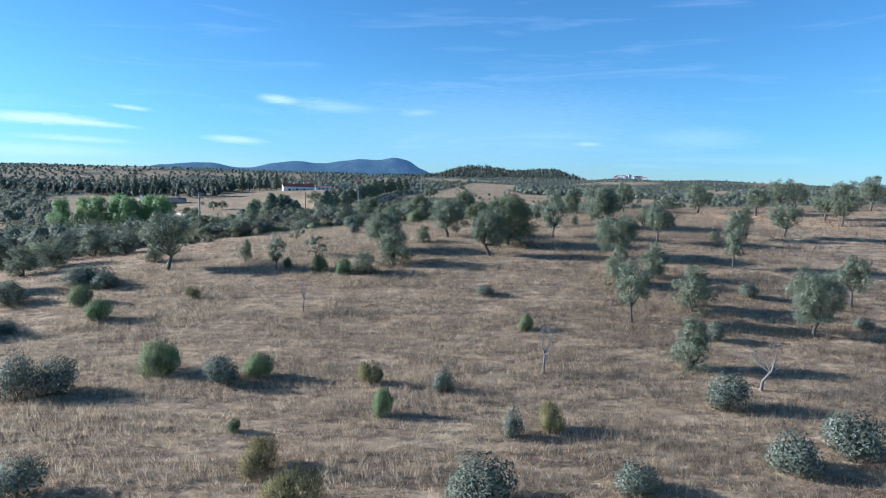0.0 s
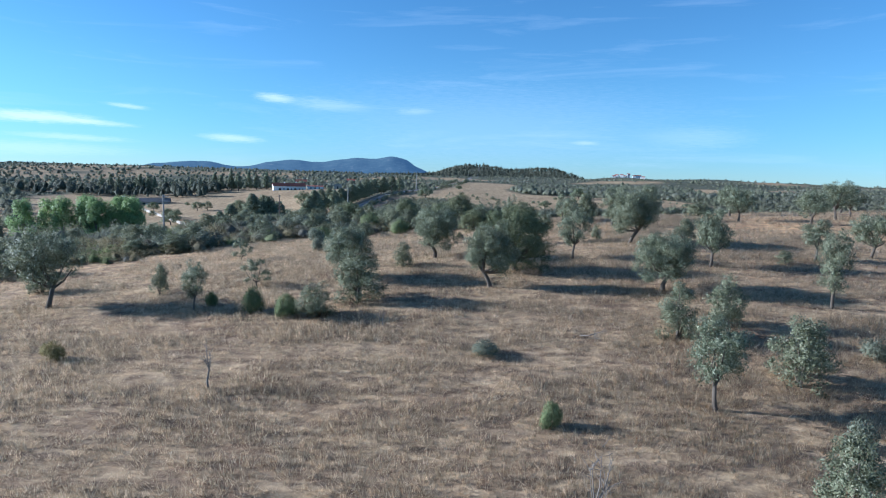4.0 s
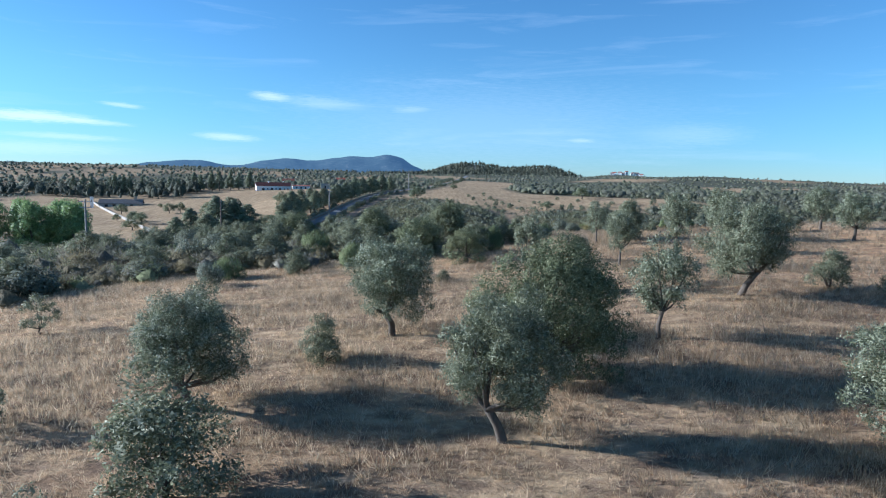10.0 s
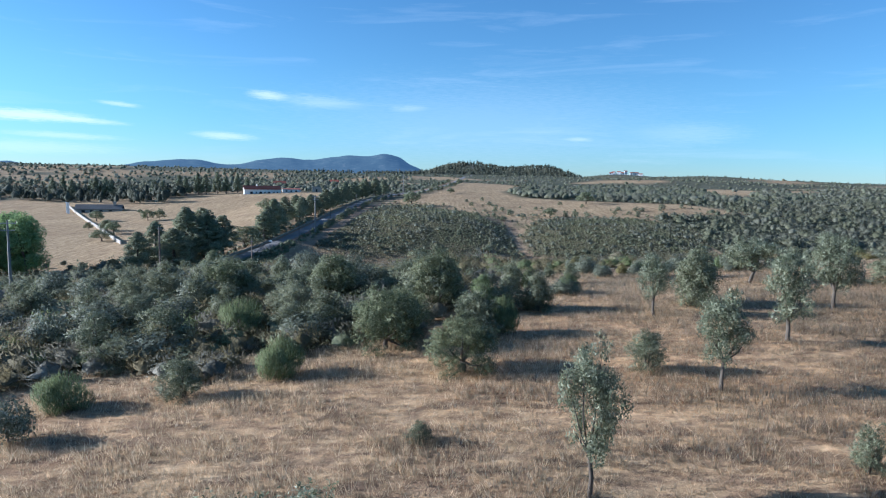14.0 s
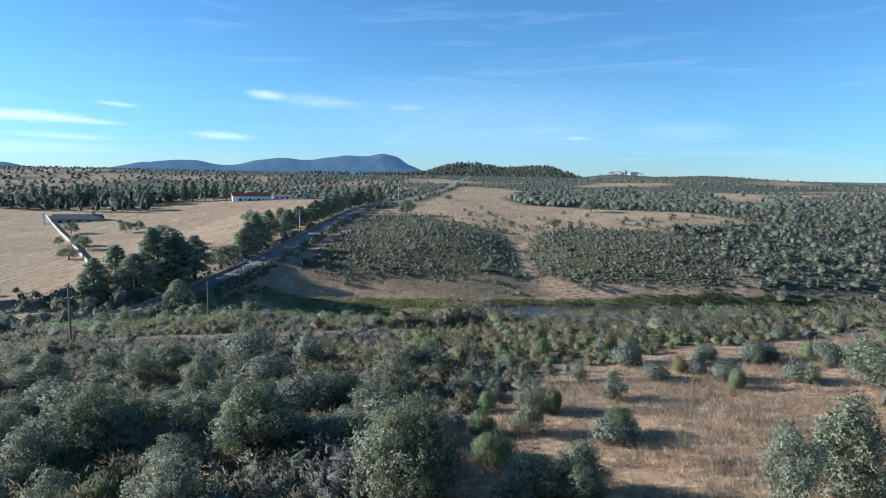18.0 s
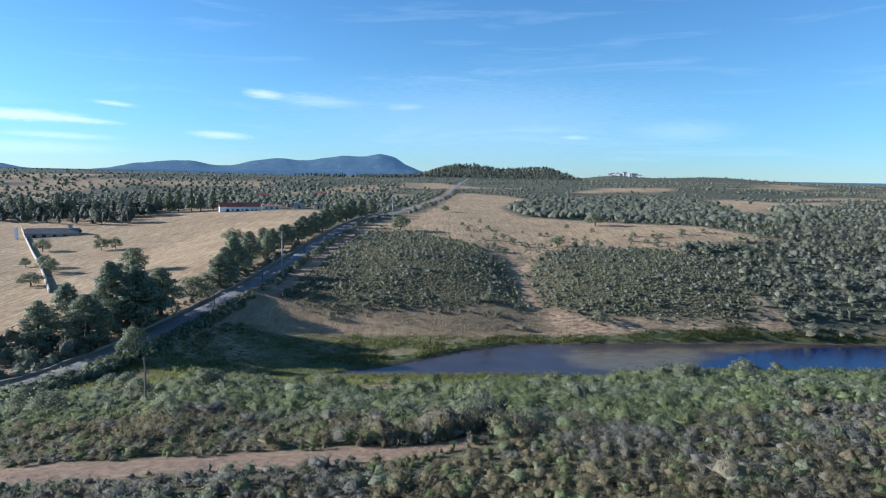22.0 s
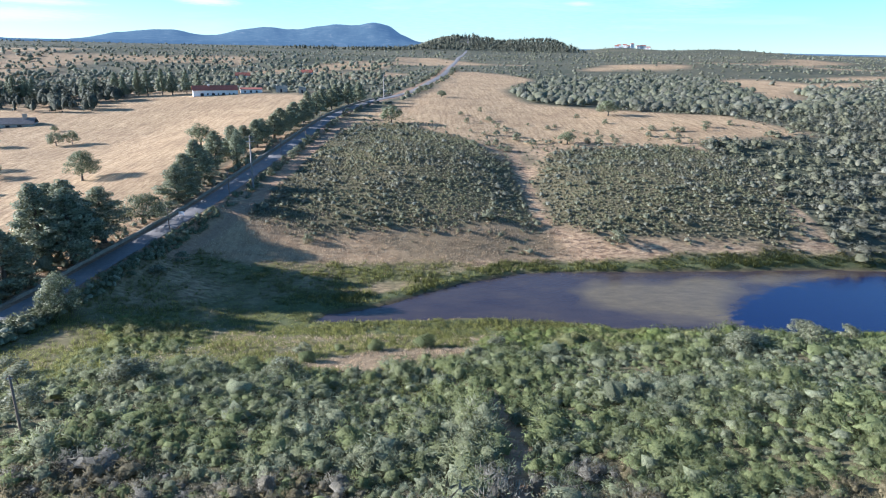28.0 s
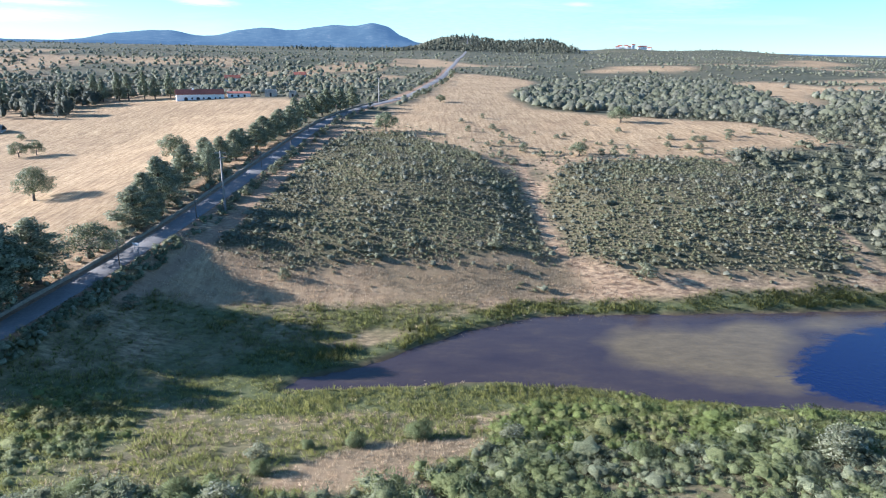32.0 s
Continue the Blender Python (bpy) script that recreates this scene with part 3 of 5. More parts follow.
def part(name, me, parent, label="", at=None):
    ob = new(name, me)
    ob.parent = parent
    if at is not None:
        ob.matrix_local = at
    return tagged(ob, label)


def thing(name, label, category, group="", at=None):
    ob = new(name)
    ob.empty_display_size = 0.3
    if at is not None:
        ob.matrix_basis = at
    return tagged(ob, label, category, group)


def tube(path, radii, sides=7):
    """A bent tapering stem, closed at its tip."""
    path = [Vector(p) for p in path]
    vs, fs = [], []
    for i, (p, r) in enumerate(zip(path, radii)):
        d = (path[min(i + 1, len(path) - 1)] - path[max(i - 1, 0)]).normalized()
        s = d.cross(Vector((0.31, 0.95, 0.05))).normalized()
        u = d.cross(s)
        for k in range(sides):
            a = 2 * math.pi * k / sides
            vs.append(p + r * (math.cos(a) * s + math.sin(a) * u) * (1 + 0.12 * math.sin(3 * a + i)))
        if i:
            b = (i - 1) * sides
            fs += [(b + k, b + (k + 1) % sides, b + sides + (k + 1) % sides, b + sides + k) for k in range(sides)]
    fs.append(tuple(range(len(vs) - sides, len(vs))))
    return vs, fs


def join(pieces):
    vs, fs = [], []
    for v, f in pieces:
        o = len(vs)
        vs += list(v)
        fs += [tuple(i + o for i in p) for p in f]
    return vs, fs


def box(x0, x1, y0, y1, z0, z1):
    v = [(x, y, z) for z in (z0, z1) for x, y in ((x0, y0), (x1, y0), (x1, y1), (x0, y1))]
    return v, [(3, 2, 1, 0), (4, 5, 6, 7), (0, 1, 5, 4), (1, 2, 6, 5), (2, 3, 7, 6), (3, 0, 4, 7)]


def unit(v):
    return v / np.maximum(np.linalg.norm(v, axis=-1, keepdims=True), 1e-6)


def leaves(rng, lobes, count, length, width, rise=0.25, shell=0.55, out=1.0, spiky=False, soft=0.7, up=0.2, clump=0.75, reach=1.1, sprig=1, spread=0.09):
    """Pointed leaves on and in a crown of lobes (x, y, z, radius, height of the lobe by its radius): three corners each, and
    normals that lean outwards from the lobe and the crown. Spiky leaves stand out of the crown's skin; sprig: leaves that share a twig."""
    lobes = np.array(lobes, float)
    wgt = lobes[:, 3] ** 2
    few = -(-count // sprig)
    k = rng.choice(len(lobes), few, p=wgt / wgt.sum())
    d = unit(rng.normal(size=(few, 3)))
    r = shell + (reach - shell) * rng.random(few) ** 0.6
    p = lobes[k, :3] + d * (lobes[k, 3] * r)[:, None] * np.stack([np.ones(few), np.ones(few), lobes[k, 4]], 1)
    twig = unit(rng.normal(size=(few, 3)))
    if sprig > 1:
        p, d, twig = (np.repeat(a, sprig, 0)[:count] for a in (p, d, twig))
        p = p + rng.normal(size=(count, 3)) * spread
    if spiky:
        a = d * 0.6 + rng.normal(size=(count, 3)) * 0.35 + [0, 0, rise]
        n = rng.normal(size=(count, 3)) * 0.6 + d
    else:
        n = d * out + rng.normal(size=(count, 3)) * 0.6
        a = rng.normal(size=(count, 3)) + [0, 0, rise]
        a -= n * ((a * n).sum(1) / (n * n).sum(1))[:, None]
    a = unit(a)
    s = unit(np.cross(n, a))
    f = (0.7 + 0.6 * rng.random(count))[:, None]
    a, s = a * length * f, s * width * f * 0.5
    mid = np.average(lobes[:, :3], axis=0, weights=wgt) * [1, 1, 0.7]
    outward = unit(unit(p - mid) * (1.4 - clump) + d * clump + [0, 0, up])
    flat = unit(np.cross(s, a))
    turn = (flat * outward).sum(1) < 0
    s[turn] *= -1
    flat[turn] *= -1
    nn = unit(outward * soft + (unit(flat + twig) if sprig > 1 else flat) * (1 - soft))
    return np.stack([p + s - a * 0.45, p + a * 0.55, p - s - a * 0.45], 1).reshape(-1, 3), np.repeat(nn, 3, 0)


def mass(rng, lobes, rings=5, segs=10, fill=0.72):
    """The close inner mass of a shrub: a lumpy skin round its lobes, open below."""
    lobes = np.array(lobes, float)
    mid = np.array([0, 0, 0.22])
    pol, azi = np.meshgrid(np.linspace(0.0, 1.95, rings + 1)[1:], np.arange(segs) * 2 * math.pi / segs, indexing="ij")
    azi = azi + (np.arange(rings) % 2)[:, None] * math.pi / segs
    u = np.concatenate([[[0, 0, 1.0]], np.stack([np.sin(pol) * np.cos(azi), np.sin(pol) * np.sin(azi), np.cos(pol)], -1).reshape(-1, 3)])
    q = lobes[:, :3] - mid
    b = u @ q.T
    disc = b * b - (q * q).sum(1) + lobes[:, 3] ** 2
    reach = np.where(disc > 0, b + np.sqrt(np.maximum(disc, 0)), 0).max(1)
    v = mid + u * (np.maximum(reach, 0.2) * fill * (0.95 + 0.1 * rng.random(len(u))))[:, None]
    v[:, 2] = np.maximum(v[:, 2], -0.02)
    ring = lambda i, k: 1 + i * segs + k % segs
    f = [(0, ring(0, k), ring(0, k + 1)) for k in range(segs)]
    for i in range(rings - 1):
        for k in range(segs):
            o = i % 2
            f += [(ring(i, k), ring(i + 1, k), ring(i, k + 1)) if not o else (ring(i, k), ring(i + 1, k + 1), ring(i, k + 1)),
                  (ring(i, k + 1), ring(i + 1, k), ring(i + 1, k + 1)) if not o else (ring(i, k), ring(i + 1, k), ring(i + 1, k + 1))]
    f = np.array(f, np.int32)
    fn = np.cross(v[f[:, 1]] - v[f[:, 0]], v[f[:, 2]] - v[f[:, 0]])
    n = np.zeros_like(v)
    for c in range(3):
        np.add.at(n, f[:, c], fn)
    return v, f, unit(unit(n) + 0.25 * u + [0, 0, 0.45])


def tris(n):
    return np.arange(3 * n, dtype=np.int32).reshape(-1, 3)

# ---- the land, the pond, the road, the hills ----


def spaced(lo, hi, step, first, last, grow):
    mid = list(np.arange(lo, hi + step / 2, step))
    a, s = [lo], step
    while a[-1] > first:
        s *= grow
        a.append(a[-1] - s)
    b, s = [mid[-1]], step
    while b[-1] < last:
        s *= grow
        b.append(b[-1] + s)
    return np.array(a[:0:-1] + mid + b[1:])


def sheet(xs, ys, height):
    x, y = (a.ravel() for a in np.meshgrid(xs, ys))
    i = (np.arange(len(ys) - 1)[:, None] * len(xs) + np.arange(len(xs) - 1)).ravel()
    return x, y, np.stack([x, y, height(x, y)], 1), np.stack([i, i + 1, i + 1 + len(xs), i + len(xs)], 1)


gx, gy, gv, gf = sheet(spaced(-75, 115, 1.5, -4800, 4800, 1.06), spaced(12, 305, 1.5, -900, 4900, 1.035), ground)
land = mesh_of("ground", gv, gf, M["land"], flat=False)
c_scrub, c_green, c_mound, c_woods, c_bare, c_field, c_strip = cover(gx, gy)
bed = np.clip(inside(POND, gx, gy) / 2 + 0.6, 0, 1)
for nm, chans in (("cover_a", (np.maximum(np.maximum(c_scrub, c_mound), c_strip * 0.5 * np.clip((gx + 14) / 16 + 0.6 * fractal(gx, gy, 9, 58), 0, 1)), c_green, c_woods)), ("cover_b", (np.maximum(c_bare, c_strip * 0.15), bed, np.maximum(c_field, c_strip * 0.85)))):
    at = land.color_attributes.new(nm, "FLOAT_COLOR", "POINT")
    at.data.foreach_set("color", np.stack([*chans, np.ones(len(gx))], 1).astype(np.float32).ravel())
wy0 = gy + 26 * fractal(gx, gy, 34, 92)
warm = np.clip((wy0 - 72) / 30, 0, 1) * np.clip((155 - wy0) / 30, 0, 1) * np.clip((90 - np.abs(gx)) / 40, 0, 1) * np.clip(0.75 + 0.8 * fractal(gx, gy, 18, 91), 0, 1)
land.attributes.new("warm", "FLOAT", "POINT").data.foreach_set("value", warm.astype(np.float32))
tagged(new("ground", land), "dry grass hillside falling to a scrubby valley", "ground", kind="structure")

wx, wy, wv, wf = sheet(np.arange(-24, 166, 1.0), np.arange(236, 292, 1.0), lambda x, y: np.full(len(x), WATER))
pond = mesh_of("water", wv, wf, M["water"], flat=False)
OPEN = [(66, 252), (68, 258), (75.6, 264.5), (84.6, 270.5), (92, 273.5), (101, 276), (130, 280), (160, 274), (160, 258), (125, 248), (100, 246), (84, 244.5), (73.4, 245.4), (69, 248)]
weed = np.clip(0.56 - 0.07 * inside(OPEN, wx, wy), 0.0, 0.9) * np.clip(0.92 + (wx - 4) / 120, 0.62, 1)
pond.attributes.new("weed", "FLOAT", "POINT").data.foreach_set("value", weed.astype(np.float32))
ALGAE = [(33, 267), (40, 269), (49, 273), (65, 275), (84, 277), (103, 280), (103, 276), (79, 270), (71, 263), (69, 255), (72, 249), (64, 248), (54, 252), (45, 254), (37, 260)]
algae = np.clip(0.42 + 0.1 * inside(ALGAE, wx, wy) + 0.5 * fractal(wx, wy, 9, 55), 0, 1)
pond.attributes.new("algae", "FLOAT", "POINT").data.foreach_set("value", algae.astype(np.float32))
tagged(new("water", pond), "still brown pond with floating weed", "pond", kind="structure")

line = smooth_line(ROAD, 3.0)
way = np.gradient(line, axis=0)
side = np.stack([way[:, 1], -way[:, 0]], 1) / np.hypot(way[:, 0], way[:, 1])[:, None]
_, rfar = along(_rlist, line[:, 0], line[:, 1])
rows = []
for off, lift in ((-2.45, -0.02), (-2.3, 0.03), (0, 0.08), (2.3, 0.03), (2.45, -0.02)):
    rows.append(np.c_[line + side * off, road_z(rfar) + lift])
rv = np.stack(rows, 1).reshape(-1, 3)
k = (np.arange(len(line) - 1)[:, None] * 5 + np.arange(4)).ravel()
tagged(new("road", mesh_of("road", rv, np.stack([k, k + 1, k + 6, k + 5], 1), M["asphalt"], flat=False)), "narrow grey asphalt country road", "road", kind="structure")


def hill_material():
    n = Nodes("hazed_far_woods", 1.0, 0.0)
    # distance haze is painted in: bluish base colour and a faint blue glow
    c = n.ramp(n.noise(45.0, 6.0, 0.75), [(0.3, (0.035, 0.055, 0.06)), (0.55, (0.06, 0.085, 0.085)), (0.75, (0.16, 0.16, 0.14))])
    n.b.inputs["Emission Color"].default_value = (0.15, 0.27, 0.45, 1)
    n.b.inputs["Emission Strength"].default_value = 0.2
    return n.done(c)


M["hazed_far_woods"] = hill_material()
RIDGE = {-60: 0.1, -40: -0.2, -37: -0.1, -35: 0.12, -33.6: 0.36, -32: 0.05, -29: -0.1, -26.8: 0.1, -24.3: 0.56, -20.7: 0.84, -18.2: 0.5, -17.4: 0.52, -15.4: 0.95, -13.3: 1.2, -11.2: 1.06, -9.2: 1.35, -7.9: 1.53, -6.4: 1.5, -4.7: 1.72, -3.6: 1.5, -2.5: 0.85, -1.0: 0.3, 2: 0.0, 60: -0.05}
az = np.radians(np.arange(-60, 60, 0.2))
deg = np.degrees(az)
_re = np.array(list(RIDGE.values()))
ridge = hermite(list(RIDGE), _re, np.gradient(_re, np.array(list(RIDGE), float)) * 0.6, deg)
ridge = ridge + 0.04 * fractal(deg * 10, deg * 0, 9, 3) * (ridge > 0.2)
steps = np.linspace(0, 1, 16)
hv = []
for s in steps:
    r = 3900 + 750 * s
    tall = 26 + 4650 * np.tan(np.radians(ridge)) * (math.sin(s * math.pi / 2) ** 1.3) * (1 + 0.22 * fractal(deg * 40, deg * 0 + s * 300, 60, 8) * (1 - s))
    hv.append(np.stack([r * np.sin(az), r * np.cos(az), np.where(s == 0, 5, tall)], 1))
hv = np.concatenate(hv)
i = (np.arange(len(steps) - 1)[:, None] * len(az) + np.arange(len(az) - 1)).ravel()
tagged(new("backdrop", mesh_of("backdrop", hv, np.stack([i, i + 1, i + 1 + len(az), i + len(az)], 1), M["hazed_far_woods"], flat=False)), "wooded mountains on the horizon with blue haze painted in", "mountains", kind="structure")

# ---- plants: a few grown forms of each kind ----


def limbs(rng, fork, lobes, thick, lean=0.0, mat="bark"):
    """A trunk that leans a little, and the limbs from its fork to the lobes, each a mesh."""
    top = Vector((lean, lean * 0.4, fork))
    path = [(0, 0, -0.4), (0.03, 0, 0.0), (lean * 0.2 + rng.normal() * 0.06, rng.normal() * 0.06, fork * 0.45), top]
    out = [("trunk", mesh_of("trunk", *tube(path, [thick * 1.35, thick * 1.15, thick * 0.9, thick * 0.8]), M[mat], False))]
    for lb in lobes:
        end = Vector(lb[:3])
        mid = top.lerp(end, 0.5) + Vector((rng.normal() * 0.1, rng.normal() * 0.1, -0.12 * (end - top).length))
        out.append(("limb", mesh_of("limb", *tube([top - Vector((0, 0, 0.1)), mid, end], [thick * 0.55, thick * 0.34, thick * 0.08], 5), M[mat], False)))
    return out


def crown_lobes(rng, n, wide, low, high, size, flat=0.85, foot=0.28, tip=0.94):
    out = []
    for q in range(n):
        a, u = 2.4 * q + rng.random() * 0.8, (q + 0.5) / n
        z = low + (high - low) * u
        r = 0.5 * wide * (1 - size) * math.sin(math.pi * (foot + (tip - foot) * u)) * (0.62 + 0.58 * rng.random())
        out.append((r * math.cos(a), r * math.sin(a), z + 0.1 * (high - low) * rng.normal(), wide * size * (0.6 + 0.65 * rng.random()), flat))
    return out


FORMS = {}


def grow(kind, count, make):
    FORMS[kind] = [make(np.random.default_rng(100 * len(FORMS) + i)) for i in range(count)]


def crown(rng, name, lobes, n, length, width, mat, **kw):
    v, nn = leaves(rng, lobes, n, length, width, **kw)
    return mesh_of(name, v, tris(n), M[mat], normals=nn)


def make_olive(rng):
    lobes = crown_lobes(rng, 30, 4.0, 1.75, 4.4, 0.145, 0.9, 0.15, 0.86)
    lobes += [(*(rng.normal(size=2) * 0.7), 4.3 + 0.4 * rng.random(), 0.5, 1.1) for _ in range(3)]
    lobes += [(rng.normal() * 0.5, rng.normal() * 0.5, 2.9 + 0.3 * q, 0.95, 0.9) for q in range(3)]
    return limbs(rng, 1.35, lobes[:-3:4], 0.17, rng.normal() * 0.3) + [("crown", crown(rng, "crown", lobes, 13000, 0.15, 0.06, "olive_leaf", rise=0.5, shell=0.45, clump=1.0, soft=0.5, sprig=9, spread=0.1))]


def make_slim(rng):
    lobes = crown_lobes(rng, 26, 2.9, 1.65, 4.6, 0.155, 1.05, 0.14, 0.88)
    lobes += [(rng.normal() * 0.3, rng.normal() * 0.3, 2.8 + 0.5 * q, 0.6, 1.0) for q in range(3)]
    return limbs(rng, 1.5, lobes[:-3:4], 0.12, rng.normal() * 0.25) + [("crown", crown(rng, "crown", lobes, 9000, 0.13, 0.055, "olive_leaf", rise=0.6, shell=0.4, clump=1.0, soft=0.6, sprig=8, spread=0.09))]


def make_oak(rng):
    lobes = crown_lobes(rng, 34, 5.9, 0.9, 5.7, 0.145, 0.85)
    lobes += [(rng.normal() * 0.8, rng.normal() * 0.8, 2.2 + 0.6 * q, 1.5, 0.85) for q in range(4)]
    return limbs(rng, 1.2, lobes[:-4:6], 0.24) + [("crown", crown(rng, "crown", lobes, 24000, 0.13, 0.075, "holm_leaf", rise=0.2, shell=0.6, clump=1.05, sprig=10, spread=0.1))]


def make_big_oak(rng):
    lobes = crown_lobes(rng, 64, 5.8, 0.9, 5.6, 0.13, 0.85)
    lobes += [(rng.normal() * 0.9, rng.normal() * 0.9, 2.0 + 0.6 * q, 1.6, 0.85) for q in range(5)]
    return limbs(rng, 1.2, lobes[:-5:7], 0.26) + [("crown", crown(rng, "crown", lobes, 90000, 0.085, 0.05, "holm_leaf", rise=0.2, shell=0.6, clump=1.0, soft=0.75, sprig=6, spread=0.06))]


def make_silver(rng):
    lobes = crown_lobes(rng, 44, 4.1, 1.55, 4.5, 0.13, 0.95, 0.15, 0.86)
    lobes += [(rng.normal() * 0.6, rng.normal() * 0.6, 2.7 + 0.3 * q, 1.05, 0.9) for q in range(4)]
    return limbs(rng, 1.3, lobes[:-4:5], 0.17, rng.normal() * 0.3) + [("crown", crown(rng, "crown", lobes, 44000, 0.1, 0.04, "olive_leaf", rise=0.5, shell=0.5, clump=1.0, soft=0.5, sprig=12, spread=0.085))]


def make_thicket(rng):
    lobes = crown_lobes(rng, 12, 3.0, 0.5, 3.3, 0.22, 0.95)
    return stems(rng, lobes[::5], 0.07) + [("foliage", crown(rng, "foliage", lobes, 1500, 0.24, 0.14, "bush_leaf", rise=0.3, shell=0.5))]


def stems(rng, lobes, thick):
    return [("stem", mesh_of("stem", *tube([(rng.normal() * thick, rng.normal() * thick, -0.3), (lb[0] * 0.4, lb[1] * 0.4, lb[2] * 0.5), lb[:3]], [thick, thick * 0.7, thick * 0.2], 5), M["bark"], False)) for lb in lobes]


def make_bush(rng):
    lobes = crown_lobes(rng, 28, 2.75, 0.4, 3.3, 0.165, 0.95)
    lobes += [(rng.normal() * 0.3, rng.normal() * 0.3, 1.0 + 0.5 * q, 0.8, 1.0) for q in range(3)]
    return stems(rng, lobes[::5], 0.07) + [("foliage", crown(rng, "foliage", lobes, 9500, 0.105, 0.062, "bush_leaf", rise=0.3, shell=0.6, clump=1.05, sprig=9, spread=0.08))]


def make_sparse(rng):
    lobes = crown_lobes(rng, 24, 2.6, 0.6, 2.5, 0.12, 0.8)
    return limbs(rng, 0.5, lobes[::3], 0.06) + [("crown", crown(rng, "crown", lobes, 2600, 0.11, 0.065, "bush_leaf", shell=0.1))]


def make_low(mat, n, length, width, rise, lobn=9, spiky=False):
    def make(rng):
        lobes = [(0, 0, 0.75, 0.7, 1.2)]
        for q in range(lobn):
            a = 2.4 * q + rng.random()
            lobes.append((0.52 * math.cos(a), 0.52 * math.sin(a), 0.42 + 0.55 * rng.random(), 0.36 + 0.18 * rng.random(), 1.1))
        return stems(rng, lobes[::4], 0.04) + [("foliage", crown(rng, "foliage", lobes, n, length, width, mat, rise=rise, shell=0.55, spiky=spiky, soft=0.85, up=0.3))]
    return make


def make_dead(rng):
    tips = [(rng.normal() * 0.42, rng.normal() * 0.42, 1.6 + 1.4 * rng.random(), 0.2, 1) for _ in range(8)]
    out = limbs(rng, 1.25, tips, 0.075, rng.normal() * 0.18, "dead_wood")
    for t in tips:
        for _ in range(4):
            s = Vector(t[:3]) * (0.6 + 0.4 * rng.random()) + Vector((0, 0, 0.3))
            e = s + Vector(rng.normal(size=3) * 0.3) + Vector((0, 0, 0.2))
            out.append(("twig", mesh_of("twig", *tube([s, s.lerp(e, 0.5) + Vector(rng.normal(size=3) * 0.05), e], [0.016, 0.011, 0.004], 3), M["dead_wood"], False)))
    return out


def make_conifer(rng):
    lobes = []
    for q in range(44):
        u = (q + rng.random()) / 44
        r = 3.2 * (1 - u) ** 0.65 * min(1.0, (u + 0.3) / 0.42) * (0.5 + 0.75 * rng.random())
        a = 2.4 * q + rng.random()
        lobes.append((r * math.cos(a) * 0.8, r * math.sin(a) * 0.8, 2.0 + 9.5 * u, 0.5 + 0.7 * (1 - u) ** 0.6 * (0.6 + 0.7 * rng.random()), 0.6))
    wood = tube([(0, 0, -0.5), (0, 0, 2), (0.1, 0, 6), (0, 0.1, 11)], [0.34, 0.28, 0.18, 0.03], 8)
    return [("trunk", mesh_of("trunk", *wood, M["bark"], False)), ("crown", crown(rng, "crown", lobes, 8000, 0.36, 0.17, "conifer_leaf", rise=0.15, shell=0.45))]


def make_cypress(rng):
    lobes = [(rng.normal() * 0.25, rng.normal() * 0.25, 0.9 + 10.4 * u, 1.25 * (math.sin(math.pi * (0.12 + 0.86 * u)) ** 0.6) + 0.15, 1.3) for u in np.linspace(0, 1, 14)]
    wood = tube([(0, 0, -0.5), (0, 0, 4), (0, 0, 10)], [0.25, 0.18, 0.03], 7)
    return [("trunk", mesh_of("trunk", *wood, M["bark"], False)), ("crown", crown(rng, "crown", lobes, 3000, 0.35, 0.15, "conifer_leaf", rise=1.0, shell=0.7))]


def make_round(rng):
    lobes = crown_lobes(rng, 19, 9.0, 2.7, 6.6, 0.165, 0.75)
    return limbs(rng, 2.2, lobes[::4], 0.3, rng.normal() * 0.4) + [("crown", crown(rng, "crown", lobes, 5200, 0.32, 0.19, "oak_leaf", rise=0.2, shell=0.45))]


def make_poplar(rng):
    lobes = crown_lobes(rng, 34, 6.2, 1.5, 12.6, 0.2, 1.3)
    return limbs(rng, 4.0, lobes[::5], 0.25) + [("crown", crown(rng, "crown", lobes, 6500, 0.36, 0.25, "poplar_leaf", rise=0.2, shell=0.6))]


# kind: forms, natural height and width
SIZES = {"olive": (5.0, 5.0), "slim": (5.0, 3.6), "oak": (6.6, 7.0), "bush": (4.0, 3.4), "sparse": (2.8, 2.7), "broom": (1.75, 2.2), "yellow": (1.75, 2.2), "grey": (1.75, 2.2), "dead": (3.4, 2.0),
         "conifer": (12.2, 6.4), "big_oak": (6.6, 7.0), "silver": (5.0, 5.0), "thicket": (4.0, 3.4), "cypress": (12.2, 2.6), "round": (8.0, 9.6), "poplar": (14.0, 6.6)}
grow("olive", 5, make_olive)
grow("slim", 4, make_slim)
grow("oak", 3, make_oak)
grow("bush", 5, make_bush)
grow("big_oak", 1, make_big_oak)
grow("silver", 2, make_silver)
grow("thicket", 4, make_thicket)
grow("sparse", 2, make_sparse)
grow("broom", 3, make_low("broom_leaf", 4200, 0.22, 0.024, 1.5, 5, True))
grow("yellow", 2, make_low("yellow_leaf", 3200, 0.2, 0.026, 1.1, 6, True))
grow("grey", 4, make_low("grey_leaf", 2600, 0.12, 0.06, 0.5))
grow("dead", 4, make_dead)
grow("conifer", 5, make_conifer)
grow("cypress", 1, make_cypress)
grow("round", 3, make_round)
grow("poplar", 2, make_poplar)
